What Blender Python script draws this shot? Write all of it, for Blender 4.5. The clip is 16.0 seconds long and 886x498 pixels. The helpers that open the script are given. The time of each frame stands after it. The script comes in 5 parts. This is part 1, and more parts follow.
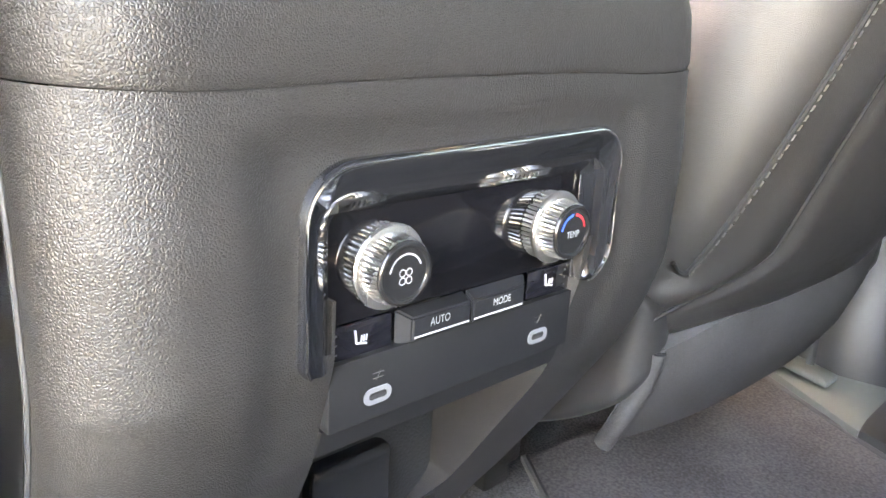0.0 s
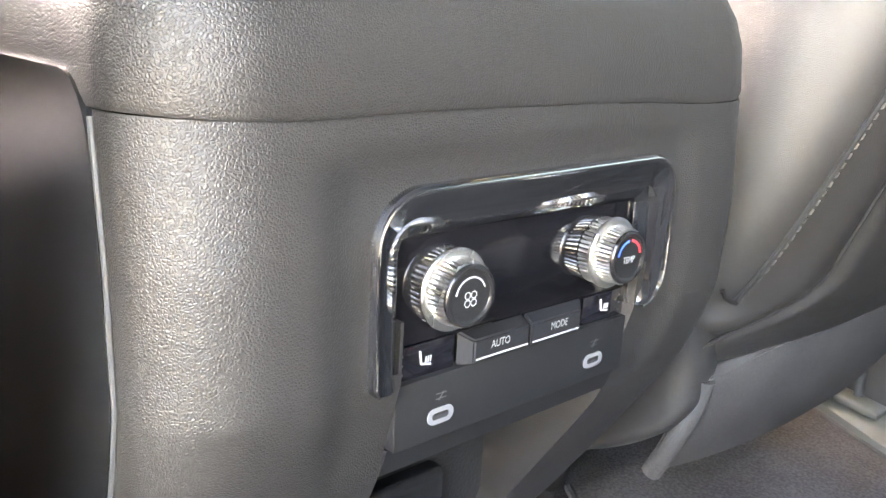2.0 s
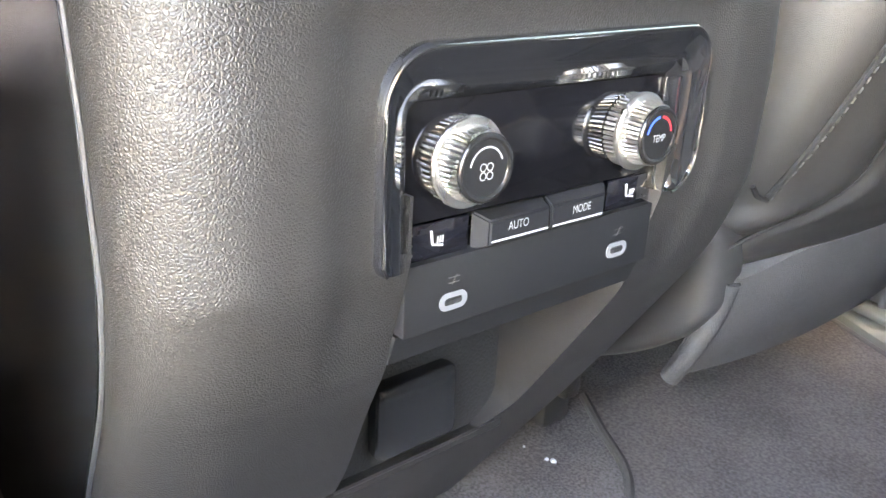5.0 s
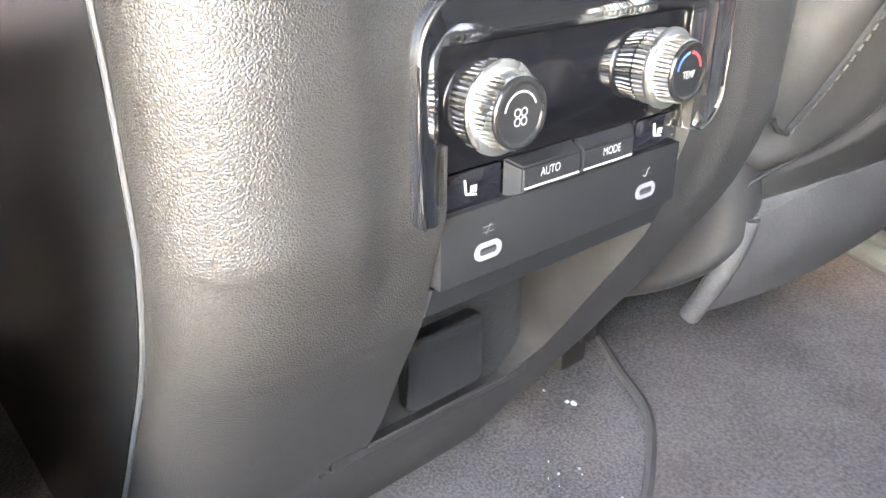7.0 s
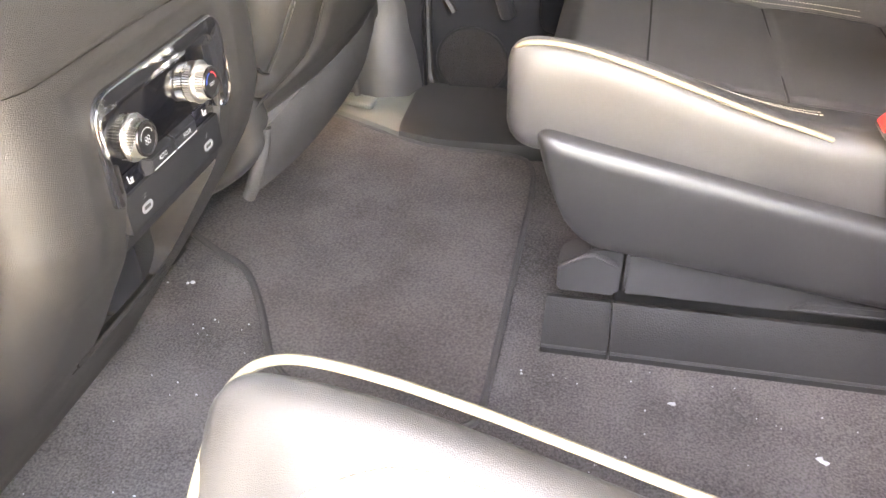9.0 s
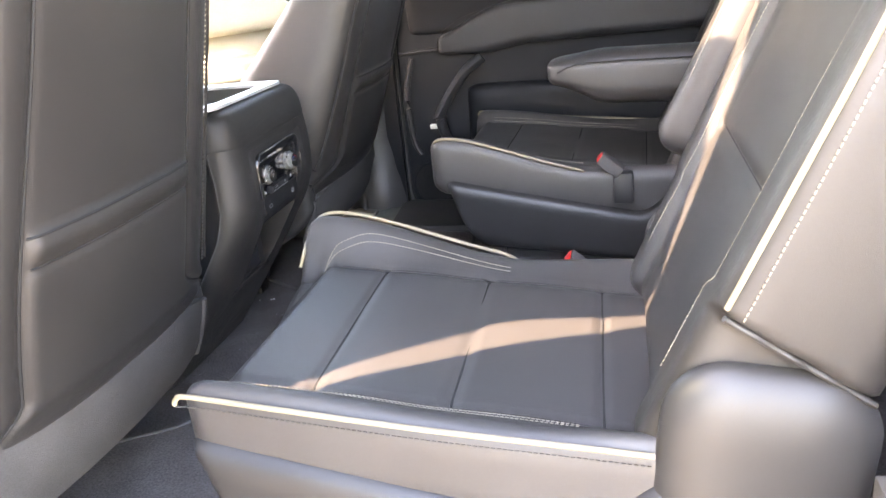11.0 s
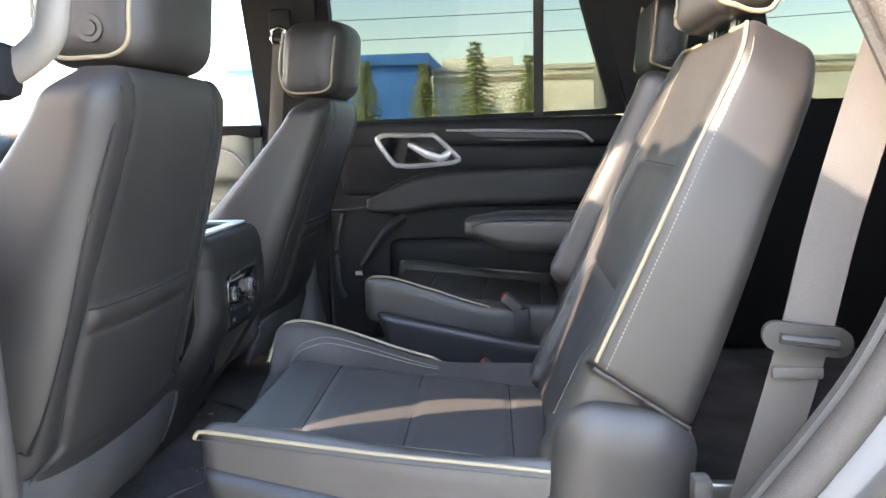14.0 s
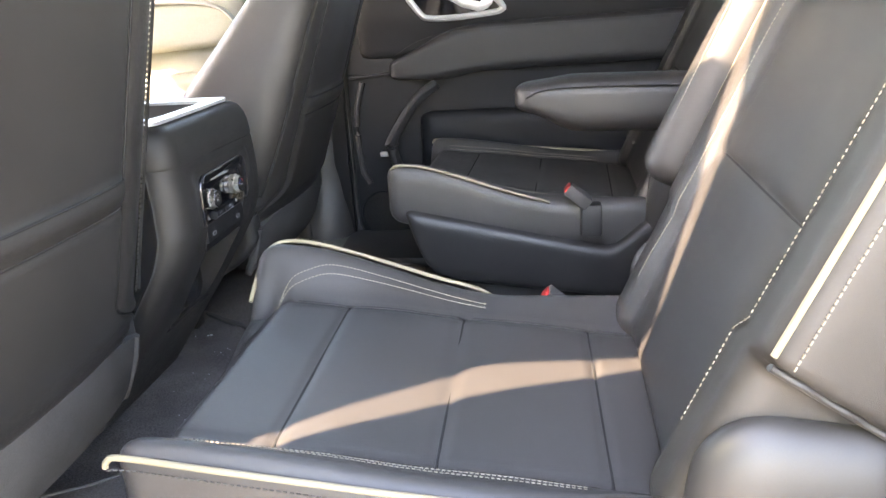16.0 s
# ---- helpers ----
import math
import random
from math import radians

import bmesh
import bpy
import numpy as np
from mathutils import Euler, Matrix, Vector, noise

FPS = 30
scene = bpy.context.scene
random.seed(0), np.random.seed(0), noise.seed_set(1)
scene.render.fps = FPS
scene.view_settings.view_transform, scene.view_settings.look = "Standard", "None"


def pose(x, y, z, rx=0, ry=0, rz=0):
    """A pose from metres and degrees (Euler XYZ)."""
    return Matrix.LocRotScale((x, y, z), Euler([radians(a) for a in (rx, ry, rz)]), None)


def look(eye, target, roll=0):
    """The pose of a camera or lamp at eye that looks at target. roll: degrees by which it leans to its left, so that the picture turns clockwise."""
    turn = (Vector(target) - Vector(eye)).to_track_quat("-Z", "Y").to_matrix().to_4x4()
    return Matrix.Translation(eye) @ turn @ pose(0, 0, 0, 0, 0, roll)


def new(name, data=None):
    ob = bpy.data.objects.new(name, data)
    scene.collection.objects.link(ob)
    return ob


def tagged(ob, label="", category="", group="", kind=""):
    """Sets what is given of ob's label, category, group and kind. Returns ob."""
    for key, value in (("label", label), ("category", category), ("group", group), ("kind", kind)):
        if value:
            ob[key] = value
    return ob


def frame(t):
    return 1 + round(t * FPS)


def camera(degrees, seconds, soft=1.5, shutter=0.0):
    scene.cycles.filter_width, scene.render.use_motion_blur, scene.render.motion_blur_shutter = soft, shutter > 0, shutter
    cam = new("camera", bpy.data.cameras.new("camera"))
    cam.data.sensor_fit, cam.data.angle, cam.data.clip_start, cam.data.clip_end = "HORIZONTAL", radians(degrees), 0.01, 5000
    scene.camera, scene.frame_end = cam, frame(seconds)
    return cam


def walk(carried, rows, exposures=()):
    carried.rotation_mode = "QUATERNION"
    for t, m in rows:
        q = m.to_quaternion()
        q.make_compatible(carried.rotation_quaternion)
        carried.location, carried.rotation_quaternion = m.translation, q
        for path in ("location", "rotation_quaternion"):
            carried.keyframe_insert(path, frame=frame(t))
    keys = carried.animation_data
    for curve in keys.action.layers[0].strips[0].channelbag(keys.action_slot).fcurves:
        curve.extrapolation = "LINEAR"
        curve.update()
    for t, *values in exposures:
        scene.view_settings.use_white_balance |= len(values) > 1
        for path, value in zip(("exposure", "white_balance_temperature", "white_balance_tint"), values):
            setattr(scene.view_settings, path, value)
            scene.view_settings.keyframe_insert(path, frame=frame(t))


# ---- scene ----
cam = camera(59.4, 16.0)
PATH = [
    (0, (0.236, -0.241, 0.501), (-1.144, 1.072, -0.11), 3.2),
    (0.5, (0.233, -0.254, 0.498), (-1.181, 1.033, -0.09), 3.0),
    (1, (0.232, -0.258, 0.498), (-1.201, 1.015, -0.07), 2.9),
    (1.5, (0.235, -0.256, 0.501), (-1.211, 1.01, -0.053), 2.8),
    (2, (0.236, -0.258, 0.501), (-1.219, 1.003, -0.039), 2.6),
    (2.5, (0.235, -0.258, 0.502), (-1.224, 1.002, -0.032), 2.5),
    (3, (0.236, -0.26, 0.502), (-1.226, 0.995, -0.036), 2.6),
    (3.5, (0.235, -0.26, 0.5), (-1.227, 0.988, -0.054), 2.7),
    (4, (0.233, -0.258, 0.496), (-1.224, 0.977, -0.098), 2.7),
    (4.5, (0.232, -0.255, 0.494), (-1.211, 0.967, -0.157), 2.7),
    (5, (0.222, -0.244, 0.474), (-1.204, 0.955, -0.254), 2.4),
    (5.2, (0.222, -0.24, 0.47), (-1.196, 0.949, -0.289), 2.3),
    (7.3, (0.207, -0.259, 0.474), (-1.156, 0.907, -0.412), -1.3),
    (7.5, (0.206, -0.281, 0.484), (-1.112, 0.904, -0.442), -2.3),
    (8, (0.264, -0.328, 0.564), (-0.634, 1.102, -0.508), -5.0),
    (8.5, (0.313, -0.384, 0.618), (-0.129, 1.192, -0.53), -2.5),
    (9, (0.343, -0.508, 0.651), (-0.027, 1.093, -0.49), -1.5),
    (9.2, (0.359, -0.579, 0.663), (-0.037, 1.027, -0.461), -1.8),
    (11.3, (0.687, -1.46, 0.74), (0.24, 0.403, 0.166), -6.2),
    (11.5, (0.7, -1.537, 0.741), (0.289, 0.358, 0.253), -5.3),
    (12, (0.675, -1.725, 0.745), (0.388, 0.232, 0.455), -3.2),
    (12.5, (0.638, -1.87, 0.748), (0.458, 0.116, 0.595), -2.1),
    (13, (0.619, -1.894, 0.733), (0.492, 0.098, 0.616), -1.5),
    (13.5, (0.613, -1.84, 0.729), (0.484, 0.148, 0.56), -1.3),
    (14, (0.624, -1.7, 0.734), (0.446, 0.271, 0.444), -1.5),
    (14.5, (0.627, -1.513, 0.745), (0.383, 0.426, 0.319), -2.1),
    (15, (0.624, -1.396, 0.752), (0.339, 0.517, 0.24), -2.7),
    (15.5, (0.587, -1.322, 0.736), (0.288, 0.57, 0.161), -3.1),
    (16, (0.575, -1.251, 0.704), (0.289, 0.626, 0.074), -3.7),
]
walk(cam, [(t, look(eye, target, roll)) for t, eye, target, roll in PATH],
     exposures=[(0, 7.5, 9800, 20), (5, 7.65, 9800, 20), (7.3, 8.2, 10400, 20), (8.0, 8.2, 10400, 20), (8.5, 8.0, 12000, 22), (9.2, 7.45, 12500, 26), (10.1, 6.3, 10000, 24), (11.3, 5.7, 8800, 24), (12.5, 4.65, 7500, 16), (13.5, 4.6, 7400, 16), (16, 5.65, 8800, 20)])

# ---- world, sun, exposure ----
SUN = Vector((-1.0, -0.60, 0.79)).normalized()   # towards the sun: front left of the car
world = bpy.data.worlds.new("sky")
scene.world = world
world.use_nodes = True
wn = world.node_tree.nodes
sky = wn.new("ShaderNodeTexSky")
sky.sky_type, sky.sun_disc = "NISHITA", False
sky.sun_elevation = math.asin(SUN.z)
sky.sun_rotation = math.atan2(SUN.x, SUN.y)
world.node_tree.links.new(sky.outputs[0], wn["Background"].inputs[0])
wn["Background"].inputs[1].default_value = 0.135
sun = new("sun", bpy.data.lights.new("sun", "SUN"))
sun.data.energy, sun.data.angle, sun.data.color = 1.5, radians(0.6), (1.0, 0.90, 0.76)
sun.matrix_world = look((0, 0, 0), -SUN)

# ---- materials ----
def material(name, color, rough=0.5, metal=0.0, grain=0.0, scale=300.0, vary=0.0, spec=0.5, coat=0.0, detail=3.0, stretch=(1, 1, 1), alt=None):
    """A surface with fine relief (grain, at scale bumps a metre) and broad variation of colour and gloss."""
    m = bpy.data.materials.new(name)
    m.use_nodes = True
    nt = m.node_tree
    b = nt.nodes["Principled BSDF"]
    b.inputs["Base Color"].default_value = (*color, 1)
    b.inputs["Roughness"].default_value = rough
    b.inputs["Metallic"].default_value = metal
    b.inputs["Specular IOR Level"].default_value = spec
    b.inputs["Coat Weight"].default_value = coat
    tc = nt.nodes.new("ShaderNodeTexCoord")
    mp = nt.nodes.new("ShaderNodeMapping")
    mp.inputs["Scale"].default_value = stretch
    nt.links.new(tc.outputs["Object"], mp.inputs["Vector"])
    if vary:
        n = nt.nodes.new("ShaderNodeTexNoise")
        n.inputs["Scale"].default_value, n.inputs["Detail"].default_value = 9.0, 5.0
        nt.links.new(mp.outputs[0], n.inputs["Vector"])
        n2 = nt.nodes.new("ShaderNodeTexNoise")
        n2.inputs["Scale"].default_value, n2.inputs["Detail"].default_value = scale * (0.7 if detail < 4 else 0.4), 2.0
        nt.links.new(mp.outputs[0], n2.inputs["Vector"])
        add = nt.nodes.new("ShaderNodeMath")
        add.operation = "MULTIPLY_ADD"
        add.inputs[1].default_value = 0.5 if detail < 4 else 1.3
        nt.links.new(n2.outputs[0], add.inputs[0])
        nt.links.new(n.outputs[0], add.inputs[2])
        mix = nt.nodes.new("ShaderNodeMix")
        mix.data_type = "RGBA"
        lo = tuple(c * (1 - vary) for c in color)
        hi = alt or tuple(min(1, c * (1 + vary)) for c in color)
        mix.inputs["A"].default_value, mix.inputs["B"].default_value = (*lo, 1), (*hi, 1)
        ramp = nt.nodes.new("ShaderNodeMapRange")
        ramp.inputs["From Min"].default_value, ramp.inputs["From Max"].default_value = (0.45, 1.05) if detail < 4 else (0.85, 1.45)
        nt.links.new(add.outputs[0], ramp.inputs[0])
        nt.links.new(ramp.outputs[0], mix.inputs["Factor"])
        nt.links.new(mix.outputs["Result"], b.inputs["Base Color"])
        rr = nt.nodes.new("ShaderNodeMapRange")
        rr.inputs["From Min"].default_value, rr.inputs["From Max"].default_value = 0.3, 0.7
        rr.inputs["To Min"].default_value, rr.inputs["To Max"].default_value = rough * 0.88, min(1, rough * 1.12)
        nt.links.new(n.outputs[0], rr.inputs[0])
        nt.links.new(rr.outputs[0], b.inputs["Roughness"])
    if grain:
        v = nt.nodes.new("ShaderNodeTexVoronoi")
        v.inputs["Scale"].default_value = scale
        v.feature = "DISTANCE_TO_EDGE"
        pebble = nt.nodes.new("ShaderNodeMapRange")
        pebble.interpolation_type = "SMOOTHSTEP"
        pebble.inputs["From Max"].default_value = 0.32
        nt.links.new(v.outputs["Distance"], pebble.inputs[0])
        nt.links.new(mp.outputs[0], v.inputs["Vector"])
        g = nt.nodes.new("ShaderNodeTexNoise")
        g.inputs["Scale"].default_value, g.inputs["Detail"].default_value = scale * 0.6, detail
        nt.links.new(mp.outputs[0], g.inputs["Vector"])
        a = nt.nodes.new("ShaderNodeMath")
        nt.links.new(pebble.outputs[0], a.inputs[0])
        soft = nt.nodes.new("ShaderNodeMath")
        soft.operation = "MULTIPLY"
        soft.inputs[1].default_value = 0.15 if detail < 4 else 0.4
        nt.links.new(g.outputs[0], soft.inputs[0])
        nt.links.new(soft.outputs[0], a.inputs[1])
        bump = nt.nodes.new("ShaderNodeBump")
        bump.inputs["Strength"].default_value, bump.inputs["Distance"].default_value = grain, 0.35 / scale
        nt.links.new(a.outputs[0], bump.inputs["Height"])
        nt.links.new(bump.outputs[0], b.inputs["Normal"])
    return m


def glass(name, color, rough=0.0):
    m = bpy.data.materials.new(name)
    m.use_nodes = True
    nt = m.node_tree
    out = nt.nodes["Material Output"]
    nt.nodes.remove(nt.nodes["Principled BSDF"])
    t, g, mix = nt.nodes.new("ShaderNodeBsdfTransparent"), nt.nodes.new("ShaderNodeBsdfGlossy"), nt.nodes.new("ShaderNodeMixShader")
    fr = nt.nodes.new("ShaderNodeFresnel")
    fr.inputs["IOR"].default_value = 1.25
    t.inputs["Color"].default_value = (*color, 1)
    g.inputs["Roughness"].default_value = rough
    nt.links.new(fr.outputs[0], mix.inputs[0])
    nt.links.new(t.outputs[0], mix.inputs[1])
    nt.links.new(g.outputs[0], mix.inputs[2])
    nt.links.new(mix.outputs[0], out.inputs["Surface"])
    return m


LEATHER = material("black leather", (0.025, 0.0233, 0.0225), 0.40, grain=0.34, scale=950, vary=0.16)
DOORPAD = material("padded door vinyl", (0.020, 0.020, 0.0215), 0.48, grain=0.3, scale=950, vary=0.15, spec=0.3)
# Same leather as the backrests, lightened to paint sky light on the cushions.
LITLEATHER = material("black leather with painted sky light", (0.047, 0.0442, 0.0428), 0.39, grain=0.34, scale=950, vary=0.16)
PIPE = material("cream piping", (0.22, 0.185, 0.122), 0.5, grain=0.15, scale=500, vary=0.1)
THREAD = material("cream thread", (0.21, 0.188, 0.145), 0.7)
GREYTHREAD = material("grey thread", (0.045, 0.043, 0.041), 0.7)
SEAM = material("dark seam", (0.008, 0.008, 0.008), 0.8)
PLASTIC = material("grained black plastic", (0.0165, 0.0152, 0.0146), 0.46, grain=0.45, scale=760, vary=0.15)
SMOOTH = material("smooth dark plastic", (0.026, 0.0253, 0.0250), 0.47, grain=0.10, scale=1300, vary=0.15)
GREYPLASTIC = material("grey plastic", (0.046, 0.046, 0.047), 0.5, grain=0.25, scale=1500, vary=0.12)
SOCKET = material("matt socket panel", (0.009, 0.009, 0.0098), 0.5, spec=0.3, grain=0.2, scale=1500, vary=0.12)
GLOSS = material("gloss black", (0.006, 0.006, 0.008), 0.06, coat=0.4)
BEZEL = material("glossy bezel", (0.009, 0.0095, 0.011), 0.11, coat=0.8)
FACE = material("smoked display", (0.004, 0.004, 0.005), 0.10)
SIDEGLOSS = material("satin side panel", (0.012, 0.0125, 0.0135), 0.24, grain=0.12, scale=900, vary=0.1)
LIP = material("dark polished lip", (0.05, 0.05, 0.052), 0.18, metal=0.8)
CHROME = material("satin chrome", (0.50, 0.49, 0.47), 0.22, metal=1.0, vary=0.06)
DIAL = material("bright satin dial", (0.56, 0.55, 0.53), 0.27, metal=0.97, vary=0.06)
SILVER = material("silver trim", (0.50, 0.50, 0.49), 0.38, metal=0.45, grain=0.1, scale=600, vary=0.08)
CARPET = material("charcoal carpet", (0.130, 0.120, 0.119), 0.95, grain=1.0, scale=900, vary=0.45, spec=0.1, detail=6)
MAT = material("carpet mat", (0.125, 0.112, 0.108), 0.97, grain=1.0, scale=700, vary=0.34, spec=0.08, detail=6)
FELT = material("grey felt", (0.075, 0.073, 0.072), 0.95, grain=1.0, scale=700, vary=0.3, spec=0.1)
RUBBER = material("black rubber", (0.018, 0.018, 0.018), 0.55, grain=0.2, scale=300, vary=0.2)
SEAL = material("grey door seal", (0.045, 0.042, 0.040), 0.6, spec=0.25, grain=0.3, scale=400, vary=0.15)
PAINT = material("silver car paint", (0.028, 0.0305, 0.0345), 0.36, metal=0.70, grain=0.02, scale=2500, vary=0.05, spec=0.4, coat=0.3)
SILL = material("grey sill trim", (0.095, 0.101, 0.090), 0.5, grain=0.3, scale=500, vary=0.1)
DOORTRIM = material("dark door trim", (0.0100, 0.0106, 0.0125), 0.55, spec=0.18, grain=0.25, scale=1300, vary=0.15)
# Sunlight on the front passenger door is put into this pale colour.
SUNLITTRIM = material("door trim with painted sunlight", (0.30, 0.30, 0.25), 0.5, grain=0.2, scale=300, vary=0.1)
HEADLINER = material("dark headliner cloth", (0.007, 0.008, 0.012), 0.95, grain=0.5, scale=900, vary=0.15, spec=0.1)
BELT = material("woven seat belt", (0.060, 0.057, 0.055), 0.65, grain=0.6, scale=700, vary=0.15)
REDP = material("red plastic", (0.62, 0.03, 0.025), 0.4)
WHITE = material("white print", (0.34, 0.34, 0.34), 0.6)
TINT = glass("tinted glass", (0.205, 0.222, 0.205))
PRIVACY = glass("dark privacy glass", (0.10, 0.11, 0.105))
CLEAR = glass("clear glass", (0.86, 0.9, 0.88))
STEEL = material("zinc steel", (0.34, 0.34, 0.32), 0.34, metal=1.0, vary=0.15)


# ---- mesh helpers ----
def finish(bm, smooth=True, angle=40):
    bmesh.ops.recalc_face_normals(bm, faces=bm.faces)
    for f in bm.faces:
        f.smooth = smooth
    if smooth:
        for e in bm.edges:
            e.smooth = len(e.link_faces) != 2 or e.calc_face_angle(0) < radians(angle)


def part(name, bm, mat, parent=None, label="", smooth=True, angle=40):
    finish(bm, smooth, angle)
    me = bpy.data.meshes.new(name)
    bm.to_mesh(me)
    bm.free()
    me.materials.append(mat)
    ob = new(name, me)
    if parent:
        ob.parent = parent
    if label:
        ob["label"] = label
    return ob


def thing(name, label, category, at=(0, 0, 0), group="", kind=""):
    ob = new(name)
    ob.location = at
    ob.empty_display_size = 0.05
    return tagged(ob, label, category, group, kind)


def box(lo, hi, bevel=0.0, seg=2, bm=None):
    bm2 = bmesh.new()
    bmesh.ops.create_cube(bm2, size=1)
    lo, hi = Vector(lo), Vector(hi)
    for v in bm2.verts:
        v.co = Vector([(lo[i] + hi[i]) / 2 + v.co[i] * (hi[i] - lo[i]) for i in range(3)])
    if bevel:
        bmesh.ops.bevel(bm2, geom=bm2.edges[:], offset=bevel, segments=seg, affect="EDGES", profile=0.5)
    return merge(bm, bm2)


def merge(bm, bm2):
    if bm is None:
        return bm2
    me = bpy.data.meshes.new("tmp")
    bm2.to_mesh(me)
    bm2.free()
    bm.from_mesh(me)
    bpy.data.meshes.remove(me)
    return bm


def pillow(size, r, n=(12, 12, 12), warp=None, bm=None):
    """A rounded box about the origin, finely divided, bent by warp(Vector) -> Vector."""
    bm2 = bmesh.new()
    index = {}
    half = [s / 2 for s in size]
    rr = [min(r, h * 0.999) for h in half]

    def spread(k, count, h, rad):
        u = -1 + 2 * k / count
        return math.copysign(abs(u) ** 0.85, u) * h

    def vert(i, j, k):
        key = (i, j, k)
        if key not in index:
            p = Vector((spread(i, n[0], half[0], r), spread(j, n[1], half[1], r), spread(k, n[2], half[2], r)))
            q = Vector([max(-half[a] + rr[a], min(half[a] - rr[a], p[a])) for a in range(3)])
            d = p - q
            if d.length > 1e-9:
                m = max(abs(d[a]) / rr[a] for a in range(3))
                d = d.normalized() * m
                p = q + Vector([d[a] * rr[a] for a in range(3)])
            index[key] = bm2.verts.new(warp(p) if warp else p)
        return index[key]

    for ax in range(3):
        u, w = (ax + 1) % 3, (ax + 2) % 3
        for side in (0, n[ax]):
            for a in range(n[u]):
                for b in range(n[w]):
                    quad = []
                    for da, db in ((0, 0), (1, 0), (1, 1), (0, 1)):
                        c = [0, 0, 0]
                        c[ax], c[u], c[w] = side, a + da, b + db
                        quad.append(vert(*c))
                    bm2.faces.new(quad)
    return merge(bm, bm2)


def loft(rings, closed=True, caps=True, bm=None):
    bm2 = bmesh.new()
    vs = [[bm2.verts.new(p) for p in ring] for ring in rings]
    m = len(rings[0])
    for a, b in zip(vs, vs[1:]):
        for i in range(m if closed else m - 1):
            j = (i + 1) % m
            bm2.faces.new((a[i], a[j], b[j], b[i]))
    if caps and closed:
        bm2.faces.new(vs[0][::-1])
        bm2.faces.new(vs[-1])
    return merge(bm, bm2)


def smoothline(points, steps=6):
    """A Catmull-Rom line through points."""
    pts = [Vector(p) for p in points]
    pts = [2 * pts[0] - pts[1], *pts, 2 * pts[-1] - pts[-2]]
    out = []
    for a, b, c, d in zip(pts, pts[1:], pts[2:], pts[3:]):
        for k in range(steps):
            t = k / steps
            out.append(0.5 * (2 * b + (c - a) * t + (2 * a - 5 * b + 4 * c - d) * t * t + (3 * b - a - 3 * c + d) * t ** 3))
    return out + [pts[-2]]


def tube(points, r, sides=8, bm=None, flat=1.0, up=(0, 0, 1), loop=False):
    rings = []
    pts = [Vector(p) for p in points]
    for i, p in enumerate(pts):
        d = (pts[(i + 1) % len(pts)] - pts[i - 1]) if loop else (pts[min(i + 1, len(pts) - 1)] - pts[max(i - 1, 0)])
        d = d.normalized() if d.length > 1e-9 else Vector((1, 0, 0))
        s = d.cross(Vector(up))
        s = s.normalized() if s.length > 1e-3 else d.orthogonal().normalized()
        n = s.cross(d)
        rings.append([p + (s * math.cos(a) + n * math.sin(a) * flat) * r for a in (2 * math.pi * k / sides for k in range(sides))])
    if loop:
        rings.append(rings[0])
    return loft(rings, caps=not loop, bm=bm)


def plate(outline, depth, bm=None, bevel=0.0):
    """A flat plate from an outline of 3D points, thickened by the vector depth."""
    bm2 = bmesh.new()
    vs = [bm2.verts.new(p) for p in outline]
    f = bm2.faces.new(vs)
    ext = bmesh.ops.extrude_face_region(bm2, geom=[f])
    bmesh.ops.translate(bm2, verts=[e for e in ext["geom"] if isinstance(e, bmesh.types.BMVert)], vec=depth)
    if bevel:
        bmesh.ops.recalc_face_normals(bm2, faces=bm2.faces)
        bmesh.ops.bevel(bm2, geom=[e for e in bm2.edges if e.calc_face_angle(0) > 0.6], offset=bevel, segments=2, affect="EDGES")
    return merge(bm, bm2)


def ringwall(outer, inner, depth, bm=None):
    """A frame between two outlines with as many points each, thickened by depth."""
    d = Vector(depth)
    rings = [outer, inner, [Vector(p) + d for p in inner], [Vector(p) + d for p in outer], outer]
    bm2 = loft([[Vector(p) for p in r] for r in rings], caps=False)
    bmesh.ops.remove_doubles(bm2, verts=bm2.verts, dist=1e-6)
    return merge(bm, bm2)


def rrect(w, h, r, n=5):
    """Corners of a rounded rectangle about the origin, anticlockwise."""
    out = []
    for cx, cy, a0 in ((w / 2 - r, h / 2 - r, 0), (-w / 2 + r, h / 2 - r, 90), (-w / 2 + r, -h / 2 + r, 180), (w / 2 - r, -h / 2 + r, 270)):
        for k in range(n + 1):
            a = radians(a0 + 90 * k / n)
            out.append((cx + r * math.cos(a), cy + r * math.sin(a)))
    return out


def stitch(points, spacing, length, r, bm=None, lift=(0, 0, 0), side=(0, 0, 1)):
    """A row of short raised threads along a line."""
    pts = [Vector(p) + Vector(lift) for p in points]
    bm = bm or bmesh.new()
    run, nextat = 0.0, 0.0
    for a, b in zip(pts, pts[1:]):
        seg = (b - a).length
        while nextat <= run + seg and seg > 1e-9:
            d = (b - a) / seg
            c = a + d * (nextat - run)
            s = d.cross(Vector(side)).normalized() * r
            u = Vector(side) * r
            q = [c - d * length / 2 - s, c - d * length / 2 + s, c + d * length / 2 + s, c + d * length / 2 - s]
            top = [bm.verts.new((p + c) / 2 * 0.3 + p * 0.7 + u) for p in q]
            low = [bm.verts.new(p - u) for p in q]
            bm.faces.new(top)
            for i in range(4):
                bm.faces.new((low[i], low[(i + 1) % 4], top[(i + 1) % 4], top[i]))
            nextat += spacing
        run += seg
    return bm


def smoothstep(a, b, x):
    t = max(0.0, min(1.0, (x - a) / (b - a)))
    return t * t * (3 - 2 * t)


def lerp(a, b, t):
    return a + (b - a) * t



